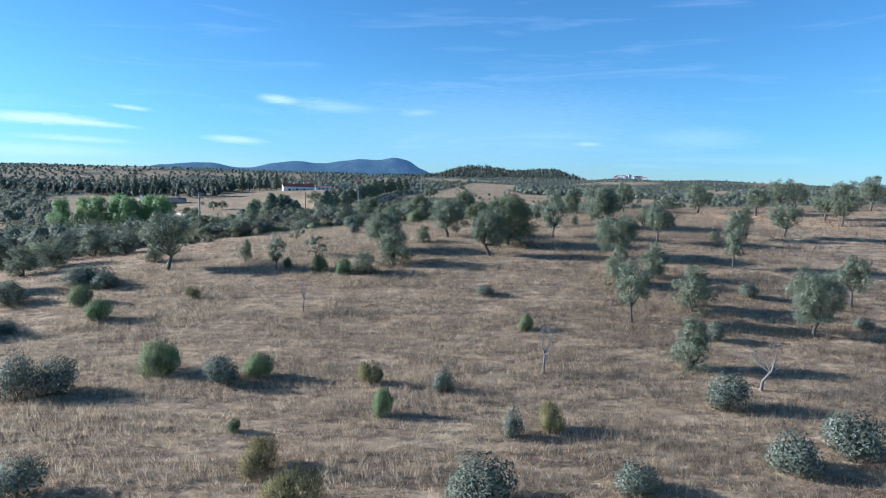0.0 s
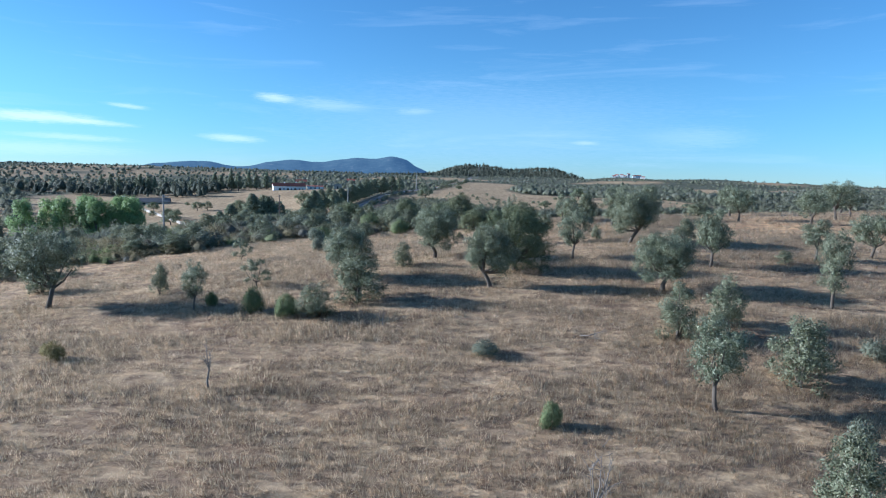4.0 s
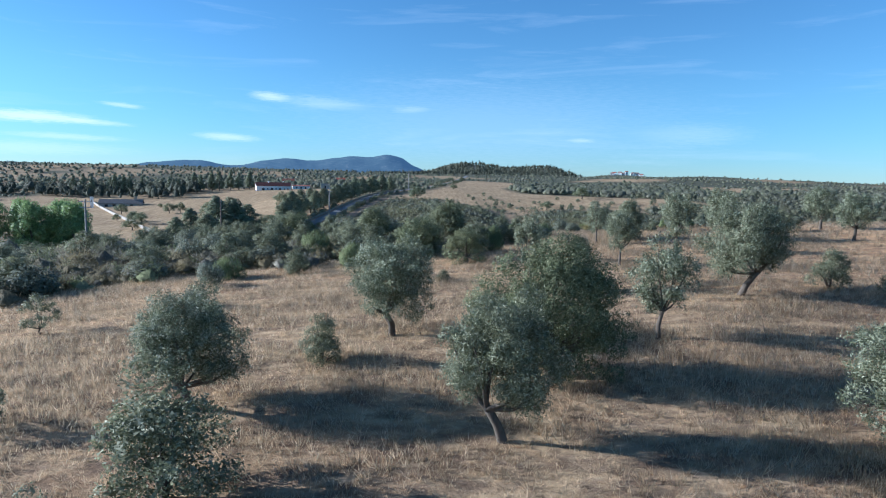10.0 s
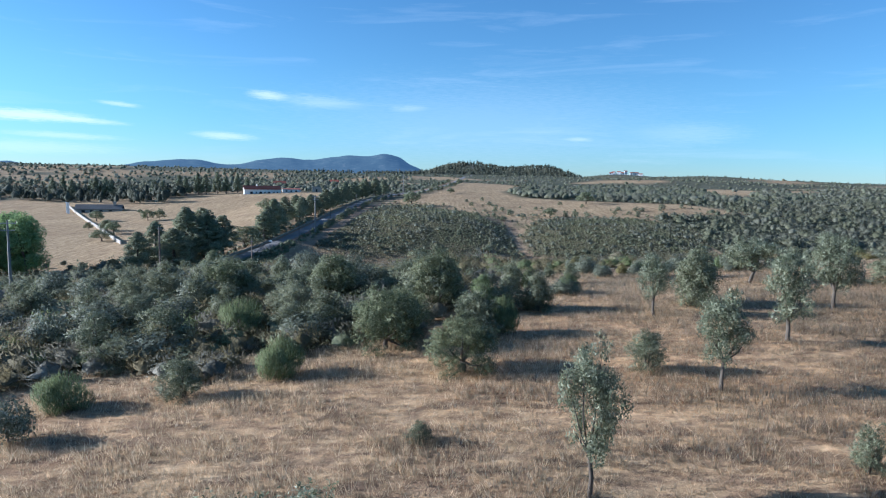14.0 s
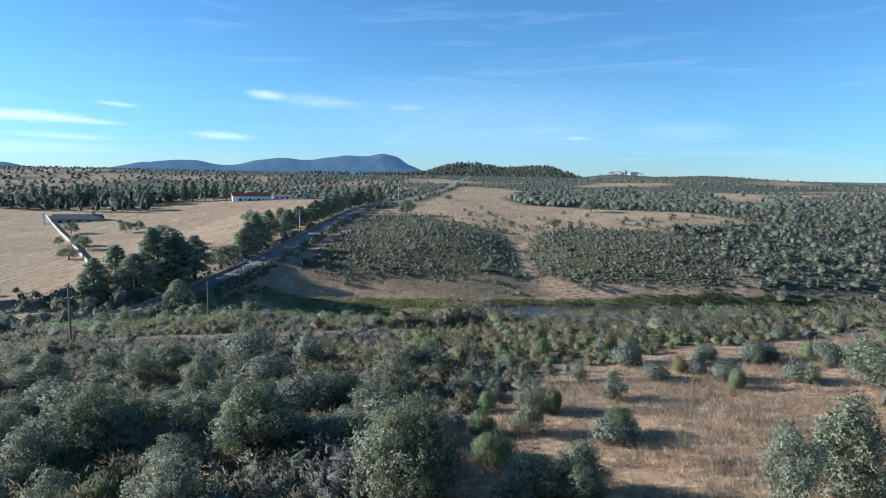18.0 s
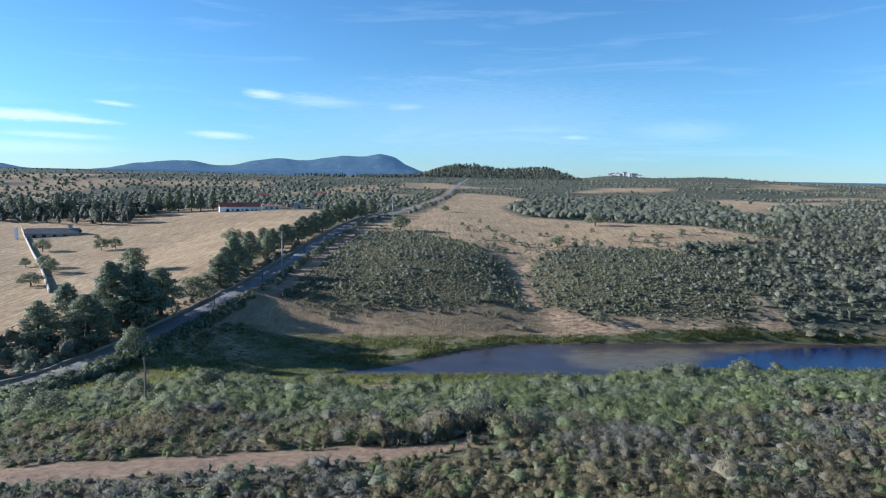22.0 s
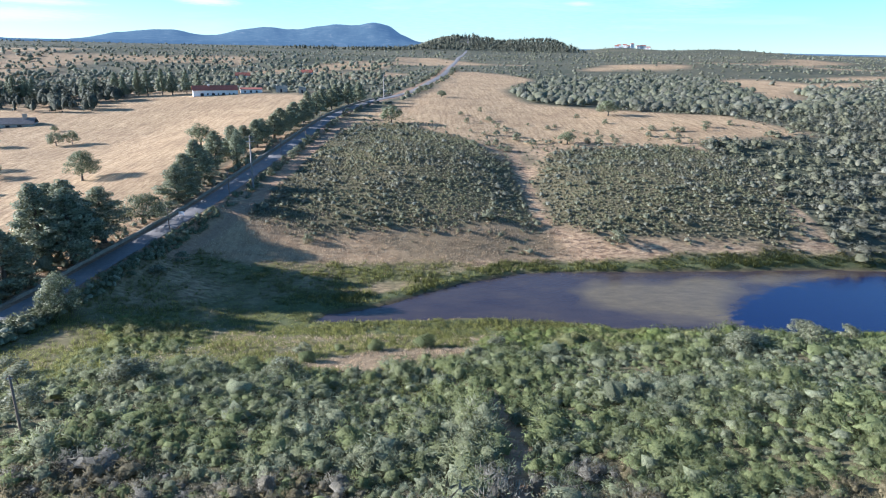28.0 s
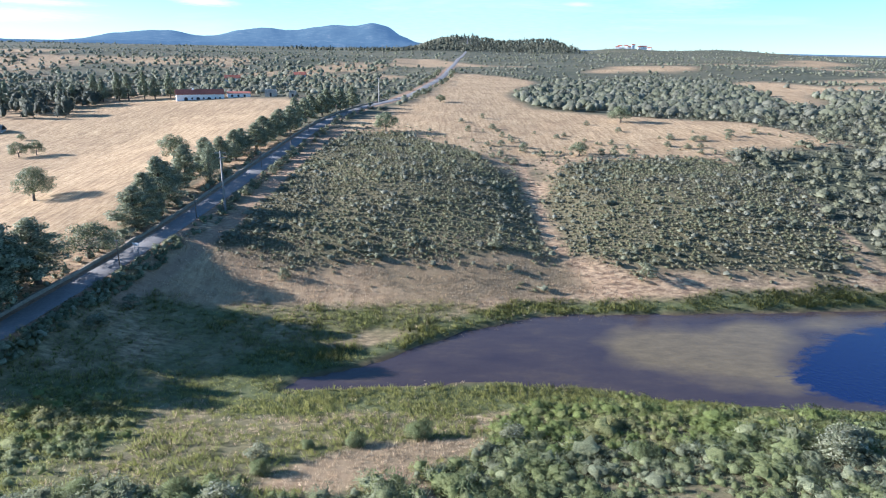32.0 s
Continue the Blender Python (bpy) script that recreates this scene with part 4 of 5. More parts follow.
NAMES = {"olive": "olive_tree", "slim": "olive_tree", "oak": "holm_oak", "bush": "oak_shrub", "thicket": "oak_shrub", "big_oak": "holm_oak", "silver": "olive_tree", "sparse": "oak_sapling", "broom": "broom_shrub", "yellow": "broom_shrub", "grey": "rockrose_shrub",
         "dead": "dead_tree", "conifer": "pine_tree", "cypress": "cypress_tree", "round": "oak_tree", "poplar": "poplar_tree"}
WORDS = {"olive": ("broad silver-green olive tree on the dry grass slope", "olive tree", "olive trees on the slope"),
         "slim": ("slender silver-green olive tree with a bare thin trunk", "olive tree", "olive trees on the slope"),
         "oak": ("dense dark green holm oak with a rounded crown", "oak tree", "holm oaks"),
         "bush": ("bushy grey-green oak shrub leafy down to the grass", "shrub", "oak shrubs"),
         "sparse": ("thinly leaved young oak with several crooked stems", "small tree", "oak saplings"),
         "broom": ("rounded bright green broom shrub in dry grass", "shrub", "broom shrubs"),
         "yellow": ("yellowish drying broom shrub in dry grass", "shrub", "broom shrubs"),
         "grey": ("low grey-green rockrose shrub in dry grass", "shrub", "rockrose shrubs"),
         "dead": ("bare grey dead tree with broken branches", "dead tree", "dead trees"),
         "conifer": ("tall dark pine beside the country road", "pine tree", "pines along the road"),
         "cypress": ("narrow dark column of a cypress beside the road", "cypress", "pines along the road"),
         "round": ("wide-crowned dark oak standing in the pasture", "oak tree", "oaks in the pasture"),
         "poplar": ("tall bright green poplar on the valley floor", "poplar", "poplars in the valley")}
for _new, _old in (("thicket", "bush"), ("big_oak", "oak"), ("silver", "olive")):
    WORDS[_new] = WORDS[_old]
_count = {}


def plant(kind, x, y, h, w, label=""):
    """One plant of that kind, so tall and so wide, rooted in the land."""
    kind = "thicket" if kind == "bush" and y > 150 else kind
    n = _count[kind] = _count.get(kind, -1) + 1
    h0, w0 = SIZES[kind]
    words = WORDS[kind]
    m = pose(x, y, gz(x, y) - 0.03, 0, 0, (n * 137.5) % 360) @ Matrix.Diagonal((w / w0, w / w0, h / h0, 1))
    ob = thing(NAMES[kind], label or words[0], words[1], words[2], m)
    trunk = None
    for name, me in FORMS[kind][n % len(FORMS[kind])]:
        made = part(name, me, trunk if trunk and name in ("limb", "twig") else ob)
        trunk = made if name == "trunk" else trunk
    return ob


# rows of x, y, height, width
for r in [(-30.2, 67.7, 6.3, 5.8), (45, 113, 5, 4.8), (25.6, 76.4, 5.2, 4.2),
          (51.9, 106.1, 5, 5), (32.3, 115.1, 5.4, 4.5), (33, 129, 4.4, 5.4), (57.6, 91.9, 5.6, 5), (73.7, 110.2, 6, 6), (59.9, 113.8, 5.8, 6), (50, 127, 5.2, 5.5)]:
    plant("olive", *r)
for r in [(15.3, 50.5, 5, 3.6), (13.6, 79.6, 5.1, 3.8), (35.5, 54.4, 4.8, 3.5), (29.6, 64.4, 5.8, 3.3), (36.9, 79.2, 4, 3.7), (8.6, 90, 5.3, 2.5), (17.2, 99.5, 5.1, 3), (24.5, 107, 5.5, 3.9), (19.0, 114.5, 4.5, 3), (-17.8, 65.7, 3.9, 2.2)]:
    plant("slim", *r)
for r in [(18.6, 68.7, 4.9, 5.6), (21.3, 87.3, 6.0, 6.0), (28.8, 48.2, 5.4, 4.4), (-7.1, 73.1, 4.9, 5.2), (0.2, 80.9, 5.2, 5.2)]:
    plant("silver", *r)
def flat_crown(ob, kind, x, y, h, w, deep):
    """A tree whose crown is less deep (along y) than wide."""
    h0, w0 = SIZES[kind]
    ob.matrix_basis = pose(x, y, gz(x, y) - 0.03) @ Matrix.Diagonal((w / w0, deep / w0, h / h0, 1))


flat_crown(plant("big_oak", 7.5, 74.9, 6.5, 7.4), "big_oak", 7.5, 75.3, 6.5, 7.4, 4.6)
flat_crown(plant("silver", 4.9, 70, 5.3, 5.0), "silver", 4.9, 70, 5.3, 5.0, 3.4)
for r in [(1.1, 110.9, 3.8, 4.3), (-14.7, 124.6, 4.6, 5.6), (-5.5, 123.9, 4.8, 5.2), (3.3, 118.4, 5.2, 5.4), (4.9, 103.3, 3.4, 5), (0.4, 108.4, 4.2, 5.2)]:
    plant("oak", *r)
for r in [(16.5, 59.3, 3.8, 3.2), (20.3, 60.9, 3.9, 3.1), (21.2, 53.3, 4.5, 4.1), (16.8, 41.6, 4.1, 3.2), (-5.5, 67, 4.5, 4.9), (-2.7, 77.2, 2.4, 2.4), (-8.3, 63.7, 2.7, 3.2), (-22.6, 70.7, 3, 1.7), (23.4, 117.9, 4.2, 3.9), (6.6, 110.5, 3.4, 3),
          (11.2, 118.1, 2.7, 3.4), (10.7, 129.6, 2.5, 2.6), (28.1, 89.4, 3, 3), (14.6, 102.5, 2.4, 2.7), (43.8, 124.9, 3.1, 5.4), (2.9, 94.5, 0.95, 1.3), (18.5, 91, 2, 1.4), (31, 87.4, 2.3, 2.1), (33.3, 77.9, 1.5, 1.9), (-9.3, 101, 2.6, 2.8)]:
    plant("bush", *r)
for r in [(-48.3, 70.9, 3.6, 5), (-47.4, 75.2, 4.2, 5), (-36.4, 62.7, 2.2, 5.5), (-40.1, 56.8, 2.4, 4.5), (-37, 47.1, 2.6, 4), (-46.3, 81.9, 4, 5), (-41.6, 81.4, 3.6, 4.4), (-52, 66, 3.4, 5), (-56, 78, 4.2, 6), (-50, 88, 4, 5.5), (-34.1, 73.0, 2.6, 3)]:
    plant("bush", *r)
for r in [(43.2, 80.7, 4.4, 4.6), (58.8, 98.2, 4.6, 5), (66, 120, 5, 5.6), (80, 128, 5.2, 6), (88, 118, 5, 5.6), (72, 132, 4.6, 5.2), (96, 134, 5.4, 6)]:
    plant("olive", *r)
# unseen olives west of the view, added for the shadows they cast into it
for r in [(-51, 62, 6, 6), (-47, 50, 6, 6), (-43, 40, 6, 6), (-37, 29, 5.5, 5), (-34, 20, 5.5, 5)]:
    plant("olive", *r)
for r in [(-14.9, 71.8, 2.6, 2.6), (-20, 84, 2.4, 2.2)]:
    plant("sparse", *r)
for r in [(-13.1, 65.1, 2.2, 2), (-16.9, 66.8, 1.3, 1.2), (6.5, 48.9, 1.5, 1.4), (-18.2, 39.4, 2.6, 3.2), (-11.7, 39, 1.8, 2.4), (-3.2, 33.1, 1.8, 1.5), (-10.5, 30.7, 0.85, 0.8), (-28.5, 50.9, 2, 2.6), (-32.6, 55.6, 2, 2.8), (15, 125, 1.9, 2.6), (-4.9, 103.6, 2.4, 3.1),
          (-14.7, 100.2, 2, 3.2), (-10.4, 64.1, 1.8, 2.2)]:
    plant("broom", *r)
for r in [(-23.3, 57.1, 1.4, 1.8), (-4.4, 38.1, 1.7, 2), (-8.1, 26.9, 1.7, 2.4), (5.7, 31.6, 1.8, 1.9), (-5.8, 23.9, 1.8, 3)]:
    plant("yellow", *r)
for r in [(-13.6, 37.5, 2.1, 2.5), (0.1, 37, 1.7, 1.6), (1.7, 24.4, 2.5, 3.4), (8.4, 25.7, 1.6, 2.3), (16.3, 34.9, 2.4, 2.7), (16.1, 27.7, 2.2, 2.9), (19.9, 29.2, 2.6, 3.4), (20.8, 47.1, 1.9, 1.6), (27.4, 56.1, 1.7, 2), (3.7, 30.8, 1.8, 1.3), (-22.7, 35.8, 2.5, 3),
          (-24.6, 35.2, 3.2, 2.4), (-17.3, 24.4, 1.9, 2.6), (-34.1, 47.7, 1.6, 1.9), (33.7, 49.7, 1.2, 1.9), (3.8, 57.2, 1.2, 2), (-14.7, 96.2, 2.3, 2.4), (-12.9, 88.5, 1.9, 1.9), (-35.8, 62.6, 2.4, 5), (-33.4, 61, 2, 3)]:
    plant("grey", *r)
for r in [(-12.1, 53.1, 3.1, 1.6), (6.7, 40.6, 3.8, 2.1), (19.7, 37.9, 3.8, 2.6), (-3.1, 61.7, 1.7, 0.8), (10.4, 27, 1.1, 0.5), (-3.4, 62.3, 1.0, 0.6)]:
    plant("dead", *r)
fallen = plant("dead", 10.4, 59.6, 2.6, 1.8, "fallen grey dead branch lying in the grass")
fallen.matrix_basis = pose(10.4, 59.6, gz(10.4, 59.6) + 0.12, 78, 0, 40) @ Matrix.Diagonal((0.6, 0.6, 0.6, 1))
for r in [(-73, 261.6, 16, 8.5), (-66.8, 262, 15, 9), (-66, 273, 12, 8), (-70.5, 246, 11.5, 8), (-60.3, 301.7, 9.6, 9), (-60.4, 316.2, 12.4, 9), (-60.5, 334, 11.4, 8.5), (-56.5, 373.8, 8.4, 8), (-52.9, 389, 9.8, 8.5), (-51.2, 406.8, 9.5, 9), (-48.8, 424.8, 11.5, 7),
          (-46.8, 450, 10, 8), (-42, 463, 10.8, 8.4), (-36.3, 467, 11, 7), (-32, 479, 9.6, 7.3), (-78, 252, 13, 7.5), (-58, 357, 9, 7.5), (-62.5, 326, 9, 8), (-61, 309, 10.5, 8), (-58.5, 345, 11, 8), (-56, 365, 9.5, 8), (-53.5, 381, 9, 8), (-51, 397, 9, 8), (-49, 415, 9.5, 8), (-47, 436, 10, 8), (-43, 455, 9.5, 8), (-70.5, 268, 15, 8.5), (-75, 270, 14, 8), (-79, 243, 11, 6)]:
    plant("conifer", r[0], r[1], r[2] * 1.1, r[3] * (1.6 if r[1] < 280 else 1.25))
for r in [(-285, 545, 15, 7), (-276, 543, 17, 7), (-268, 540, 15, 7), (-254, 541, 14, 7), (-249, 538, 17, 7), (-243, 540, 16, 7), (-237, 537, 15, 6), (-229, 540, 12, 6), (-222, 536, 10, 5), (-207, 540, 13, 7), (-201, 541, 11, 6), (-190, 544, 16, 8), (-184, 541, 14, 7),
          (-177, 546, 17, 7), (-170, 543, 16, 8), (-163, 548, 17, 7), (-156, 546, 14, 7), (-149, 551, 16, 7), (-143, 556, 12, 6)]:
    plant("conifer", r[0], r[1], r[2], r[3], "tall dark pine behind the dry pasture")
plant("cypress", -55.4, 338.5, 12.6, 3.6)
for r in [(-62.8, 285.3, 7.6, 12), (-11, 414, 8.2, 10), (-77.4, 369.3, 8.6, 11), (-101.2, 331.6, 9.6, 11.5), (-150, 404, 6, 8), (-145, 407, 6.2, 6), (91.9, 447.4, 7.7, 10.5), (11.7, 503, 4, 6.3), (58.9, 382, 5, 8), (-157, 360, 4, 4.4), (-171, 440, 3, 4), (-138, 345, 6, 8), (-147, 357, 5.5, 7), (-176, 402, 6, 8), (-131, 322, 5, 9)]:
    plant("round", *r)
plant("round", -56.5, 238.5, 7.6, 8, "leafy green oak at the edge of the country road")
for r in [(-110, 243, 15, 7), (-116, 246, 16, 7), (-122, 241, 15, 7), (-128, 246, 16.5, 7.5), (-135, 243, 15, 7), (-142, 247, 15, 7), (-149, 242, 14, 7), (-113, 250, 14, 7), (-119, 252, 15, 7), (-125, 251, 14, 7), (-132, 252, 15, 7)]:
    plant("poplar", r[0], r[1], r[2] + 3.5, r[3] * 1.3)
rng = np.random.default_rng(7)
# oak shrubs where the scrub begins, on the western shoulder of the slope
made = 0
while made < 150:
    x, y = rng.uniform(-64, 8), rng.uniform(84, 146)
    if y > float(edge(x)) + 2 and abs(y - 162) > 5:
        plant(("bush", "bush", "bush", "grey")[made % 4], x, y, rng.uniform(2.0, 4.0), rng.uniform(3.0, 5.4))
        made += 1
for x, y, h, w in [(53, 222, 3, 4.2), (62.5, 221.5, 3.6, 5.2), (51.6, 220, 2.6, 3.6), (70, 224, 2.4, 4), (-30, 205, 3, 5), (-12, 222, 2.2, 3), (-36, 197, 3, 4.4), (-42, 205, 3.2, 5), (-48, 212, 3, 4.6), (-44, 188, 3.2, 4.8), (-52, 196, 3.4, 5), (54, 290, 3.6, 5), (-24, 287, 2.5, 3), (22, 299, 3, 4), (-50, 262, 2, 4), (-48, 270, 2.2, 4),
                   (39.7, 388, 3.2, 3.4), (100, 408, 2.6, 4), (112, 405, 2.4, 3.6), (125, 412, 3, 5), (75, 400, 2.2, 2.6), (60, 415, 1.8, 2.4), (20, 440, 2, 3), (30, 452, 2.2, 3), (138, 418, 2.5, 4), (95, 396, 2.4, 3.4)]:
    plant("bush", x, y, h, w)

# the rim of the scrub above the grass
for r in [(10.0, 125.6, 3.4, 2.4), (11.1, 117.4, 3.1, 3.0), (8.9, 117.7, 2.7, 3.5), (5.8, 110.7, 3.4, 3.3), (23.1, 117.4, 5.1, 4.4), (0.6, 110.9, 3.2, 5.0), (16.6, 131.7, 2.2, 2.2), (3.2, 119.0, 5.2, 6.2), (-5.2, 124.1, 4.8, 6.5), (-16.3, 127.1, 4.6, 6.6), (-7.6, 117.7, 3.7, 4.4)]:
    plant("bush", *r)
for r in [(8.0, 111.1, 2.8, 2.3), (-11.4, 120.1, 1.8, 3.1), (-14.9, 122.0, 2.0, 3.4), (7.6, 122.1, 1.8, 2.8), (7.2, 125.9, 1.7, 2.3), (-10.1, 113.6, 3.0, 3.8)]:
    plant("broom", *r)
for r in [(30.9, 135.0, 2.0, 2.3), (20.9, 135.9, 1.7, 2.5), (25.9, 135.1, 1.8, 2.5), (35.9, 139.3, 2.0, 2.6), (30.5, 140.4, 2.2, 2.8), (39.9, 138.1, 1.5, 1.8), (14.6, 124.2, 1.7, 3.1), (-17.0, 118.8, 2.3, 4.6), (20.2, 140.8, 2.4, 3.2)]:
    plant("grey", *r)

# low shrubs scattered where the dry grass gives way to scrub
made = 0
while made < 44:
    x = rng.uniform(6, 62)
    y = float(edge(x)) - rng.uniform(-3, 14)
    plant(("grey", "broom", "grey", "bush", "yellow")[made % 5], x, y, rng.uniform(0.9, 2.0), rng.uniform(1.3, 2.7))
    made += 1

# bushes thinning out into the eastern pasture
made = 0
while made < 60:
    x, y = rng.uniform(20, 160), rng.uniform(352, 446)
    inm = max(float(inside(MOUND_EAST, np.array([x]), np.array([y]))[0]), float(inside(MOUND_WEST, np.array([x]), np.array([y]))[0]))
    if float(inside(FIELD_EAST, np.array([x]), np.array([y]))[0]) > -6 and rng.random() < math.exp(min(inm, 0) / 14) + 0.12:
        size = rng.uniform(0.8, 2.6)
        plant("bush", x, y, size, size * rng.uniform(1.1, 1.6))
        made += 1

# single bushes standing over the scrub between slope and pond
for r in [(-29.7, 205.5, 3.4, 6.4), (-12.3, 210.5, 2.9, 5.2), (51, 219, 3.2, 5.8), (65, 228, 2.8, 5), (17.1, 228.5, 2.4, 4.6)]:
    plant("bush", *r, "grey-green oak shrub rising out of the valley scrub")
for r in [(5.7, 230, 2.3, 4.4), (-10.8, 218.5, 1.7, 3.2), (-17.4, 212.5, 2.1, 4), (-1.9, 227, 1.7, 3.4), (31.1, 222, 2.2, 4.8), (-25.7, 211.5, 2, 4.4), (-7.4, 225.6, 1.2, 2)]:
    plant("broom", *r, "rounded bright green broom shrub near the pond bank")

# bushes between the road and the track beside it, and along the road further on
line = smooth_line(ROAD[6:14], 1.0)
step = np.gradient(line, axis=0)
for k in range(16, len(line), 5):
    x, y = line[k]
    off = rng.uniform(4.6, 7.2)
    side = 1 if y < 470 or rng.random() < 0.6 else -1
    run = math.hypot(*step[k])
    size = rng.uniform(1.5, 3.2) * (1.25 if y > 480 else 1)
    if y < 760 and rng.random() < 0.85:
        plant("bush", x + side * off * step[k][1] / run, y - side * off * step[k][0] / run, size, size * rng.uniform(1.1, 1.5))

# ---- stuff: scrub, woods, grass ----


def scatter(name, label, category, pts, tall, wide, forms, mat, seed):
    """Many plants that nobody could count, as one mesh."""
    r = np.random.default_rng(seed)
    z = ground(pts[:, 0], pts[:, 1])
    pick, turn = r.integers(len(forms), size=len(pts)), r.random(len(pts)) * 6.283
    tone = np.clip(0.5 + 0.55 * fractal(pts[:, 0], pts[:, 1], 11, seed + 200) + r.normal(size=len(pts)) * 0.2, 0, 1)
    vs, ts, fs, ns, base = [], [], [], [], 0
    for f, (form, face, nrm) in enumerate(forms):
        k = pick == f
        c, s = np.cos(turn[k])[:, None], np.sin(turn[k])[:, None]
        w, h = wide[k][:, None], tall[k][:, None]
        v = np.stack([(form[:, 0] * c - form[:, 1] * s) * w + pts[k, 0:1], (form[:, 0] * s + form[:, 1] * c) * w + pts[k, 1:2], form[:, 2] * h + z[k][:, None] - 0.05], -1)
        vs.append(v.reshape(-1, 3))
        ns.append(unit(np.stack([(nrm[:, 0] * c - nrm[:, 1] * s) / w, (nrm[:, 0] * s + nrm[:, 1] * c) / w, nrm[:, 2] / h], -1)).reshape(-1, 3))
        ts.append(np.repeat(tone[k], len(form)))
        fs.append((face[None] + (base + np.arange(k.sum()) * len(form))[:, None, None]).reshape(-1, 3))
        base += k.sum() * len(form)
    me = mesh_of(name, np.concatenate(vs), np.concatenate(fs), M[mat], False, np.concatenate(ts), np.concatenate(ns))
    return tagged(new(name, me), label, category, kind="stuff")


def unit_forms(count, lobn, n, length, width, rise, seed, low=0.15, size=0.26, shell=0.8, spiky=False, up=0.4, rings=5, segs=10, fill=0.72):
    """Plants one metre tall and wide: a lumpy close mass, and small leaves that stand out of it."""
    out = []
    for q in range(count):
        r = np.random.default_rng(seed + q)
        lobes = crown_lobes(r, lobn, 1.0, low, 0.8, size, 0.9)
        bv, bf, bn = mass(r, lobes, rings, segs, fill)
        v, nn = leaves(r, lobes, n, length, width, rise=rise, shell=shell, reach=1.12, spiky=spiky, soft=0.93, up=up)
        out.append((np.concatenate([bv, v]), np.concatenate([bf, tris(n) + len(bv)]), np.concatenate([bn, nn])))
    return out


def jitter(x0, x1, y0, y1, step, seed):
    r = np.random.default_rng(seed)
    x, y = np.meshgrid(np.arange(x0, x1, step), np.arange(y0, y1, step))
    p = np.stack([x.ravel(), y.ravel()], 1)
    return p + r.uniform(-0.5, 0.5, p.shape) * step, r


p, r = jitter(-78, 118, 76, 250, 1.2, 11)
cs, cg, cm, cw, cb, cf, cst = cover(p[:, 0], p[:, 1])
keep = r.random(len(p)) < cs * np.clip(0.97 + 0.35 * fractal(p[:, 0], p[:, 1], 9, 61), 0.45, 1)
bank = keep & (p[:, 1] > 226 + 4 * vnoise(p[:, 0], p[:, 1], 6, 4))
wet = keep & ~bank & ((p[:, 1] > 180 + 14 * vnoise(p[:, 0], p[:, 1], 8, 3)) | (r.random(len(p)) < 0.24))
dry = keep & ~wet & ~bank
near = (p[:, 0] > np.where(p[:, 1] < 150, -58, -28 - 0.18 * (p[:, 1] - 86))) & (p[:, 0] < 28 + 0.18 * (p[:, 1] - 86)) & (p[:, 1] > 86)
feather = unit_forms(7, 7, 210, 0.15, 0.024, 1.0, 300, 0.12, 0.22, 0.5, True, rings=3, segs=8, fill=0.62)
domes = unit_forms(7, 8, 150, 0.13, 0.032, 0.6, 310, 0.12, 0.21, 0.6, True, rings=3, segs=8, fill=0.66)
rough_forms = unit_forms(6, 5, 60, 0.22, 0.05, 0.8, 320, 0.15, 0.24, 0.6, True, rings=3, segs=7, fill=0.68)
for sel, forms, mat, lab in ((dry & near, feather + domes[:2], "scrub_leaf", "waist-high olive-brown scrub covering the slope"), (dry & ~near, rough_forms, "scrub_leaf", "olive-brown scrub on the outer slope"),
                             (wet & near, domes + feather[:2], "lush_leaf", "grey-green scrub above the pond"), (wet & ~near, rough_forms, "lush_leaf", "green scrub near the pond bank"),
                             (bank, domes, "bank_leaf", "fresh green bushes crowding the near bank of the pond")):
    q = p[sel]
    hh = r.uniform(0.75, 1.25, len(q)) * (1 + 0.55 * fractal(q[:, 0], q[:, 1], 10, 71)) * np.where(r.random(len(q)) < 0.1, 1.45, 1) * np.where((q[:, 1] < 158) & (q[:, 0] < 8), 1.35, 1)
    lane = along(TRACK, q[:, 0], q[:, 1])[0]
    hh *= np.where((lane < 4.5) & (q[:, 1] > 168), np.where(q[:, 0] < 13, 1.9, 1.25), 1)
    broad = (r.random(len(q)) < 0.28) & (q[:, 1] > 172)
    hh *= np.where(broad, 1.4, 1)
    hh *= np.clip(-inside(POND, q[:, 0], q[:, 1]) / 9, 0.45, 1)
    scatter("scrub", lab, "scrub", q, hh, np.maximum(hh, 0.95) * r.uniform(1.35, 1.9, len(q)) * np.where(broad, 1.15, 1) * np.where(lane < 2.6, 0.62, 1), forms, mat, 5)

p, r = jitter(-54, 126, 286, 440, 1.25, 12)
cs, cg, cm, cw, cb, cf, cst = cover(p[:, 0], p[:, 1])
rim = np.maximum(inside(MOUND_WEST, p[:, 0], p[:, 1]), inside(MOUND_EAST, p[:, 0], p[:, 1]))
keep = r.random(len(p)) < np.maximum(cm * np.clip(0.95 + 0.4 * fractal(p[:, 0], p[:, 1], 12, 62), 0.3, 1), 0.3 * np.clip(1 + rim / 22, 0, 1) * (1 - cst) * (p[:, 1] > 300) * np.clip(0.5 + fractal(p[:, 0], p[:, 1], 14, 69), 0, 1) + 0.24 * cst * (p[:, 0] > -12) * np.clip(0.6 + 1.4 * fractal(p[:, 0], p[:, 1], 8, 59), 0, 1))
q = p[keep & (cb < 0.4)]
tall = (r.random(len(q)) < 0.07 + 0.25 * np.clip(fractal(q[:, 0], q[:, 1], 16, 73), 0, 1))
hh = np.where(tall, r.uniform(1.3, 2.4, len(q)), r.uniform(0.55, 1.05, len(q)) * (1 + 0.4 * fractal(q[:, 0], q[:, 1], 12, 72)))
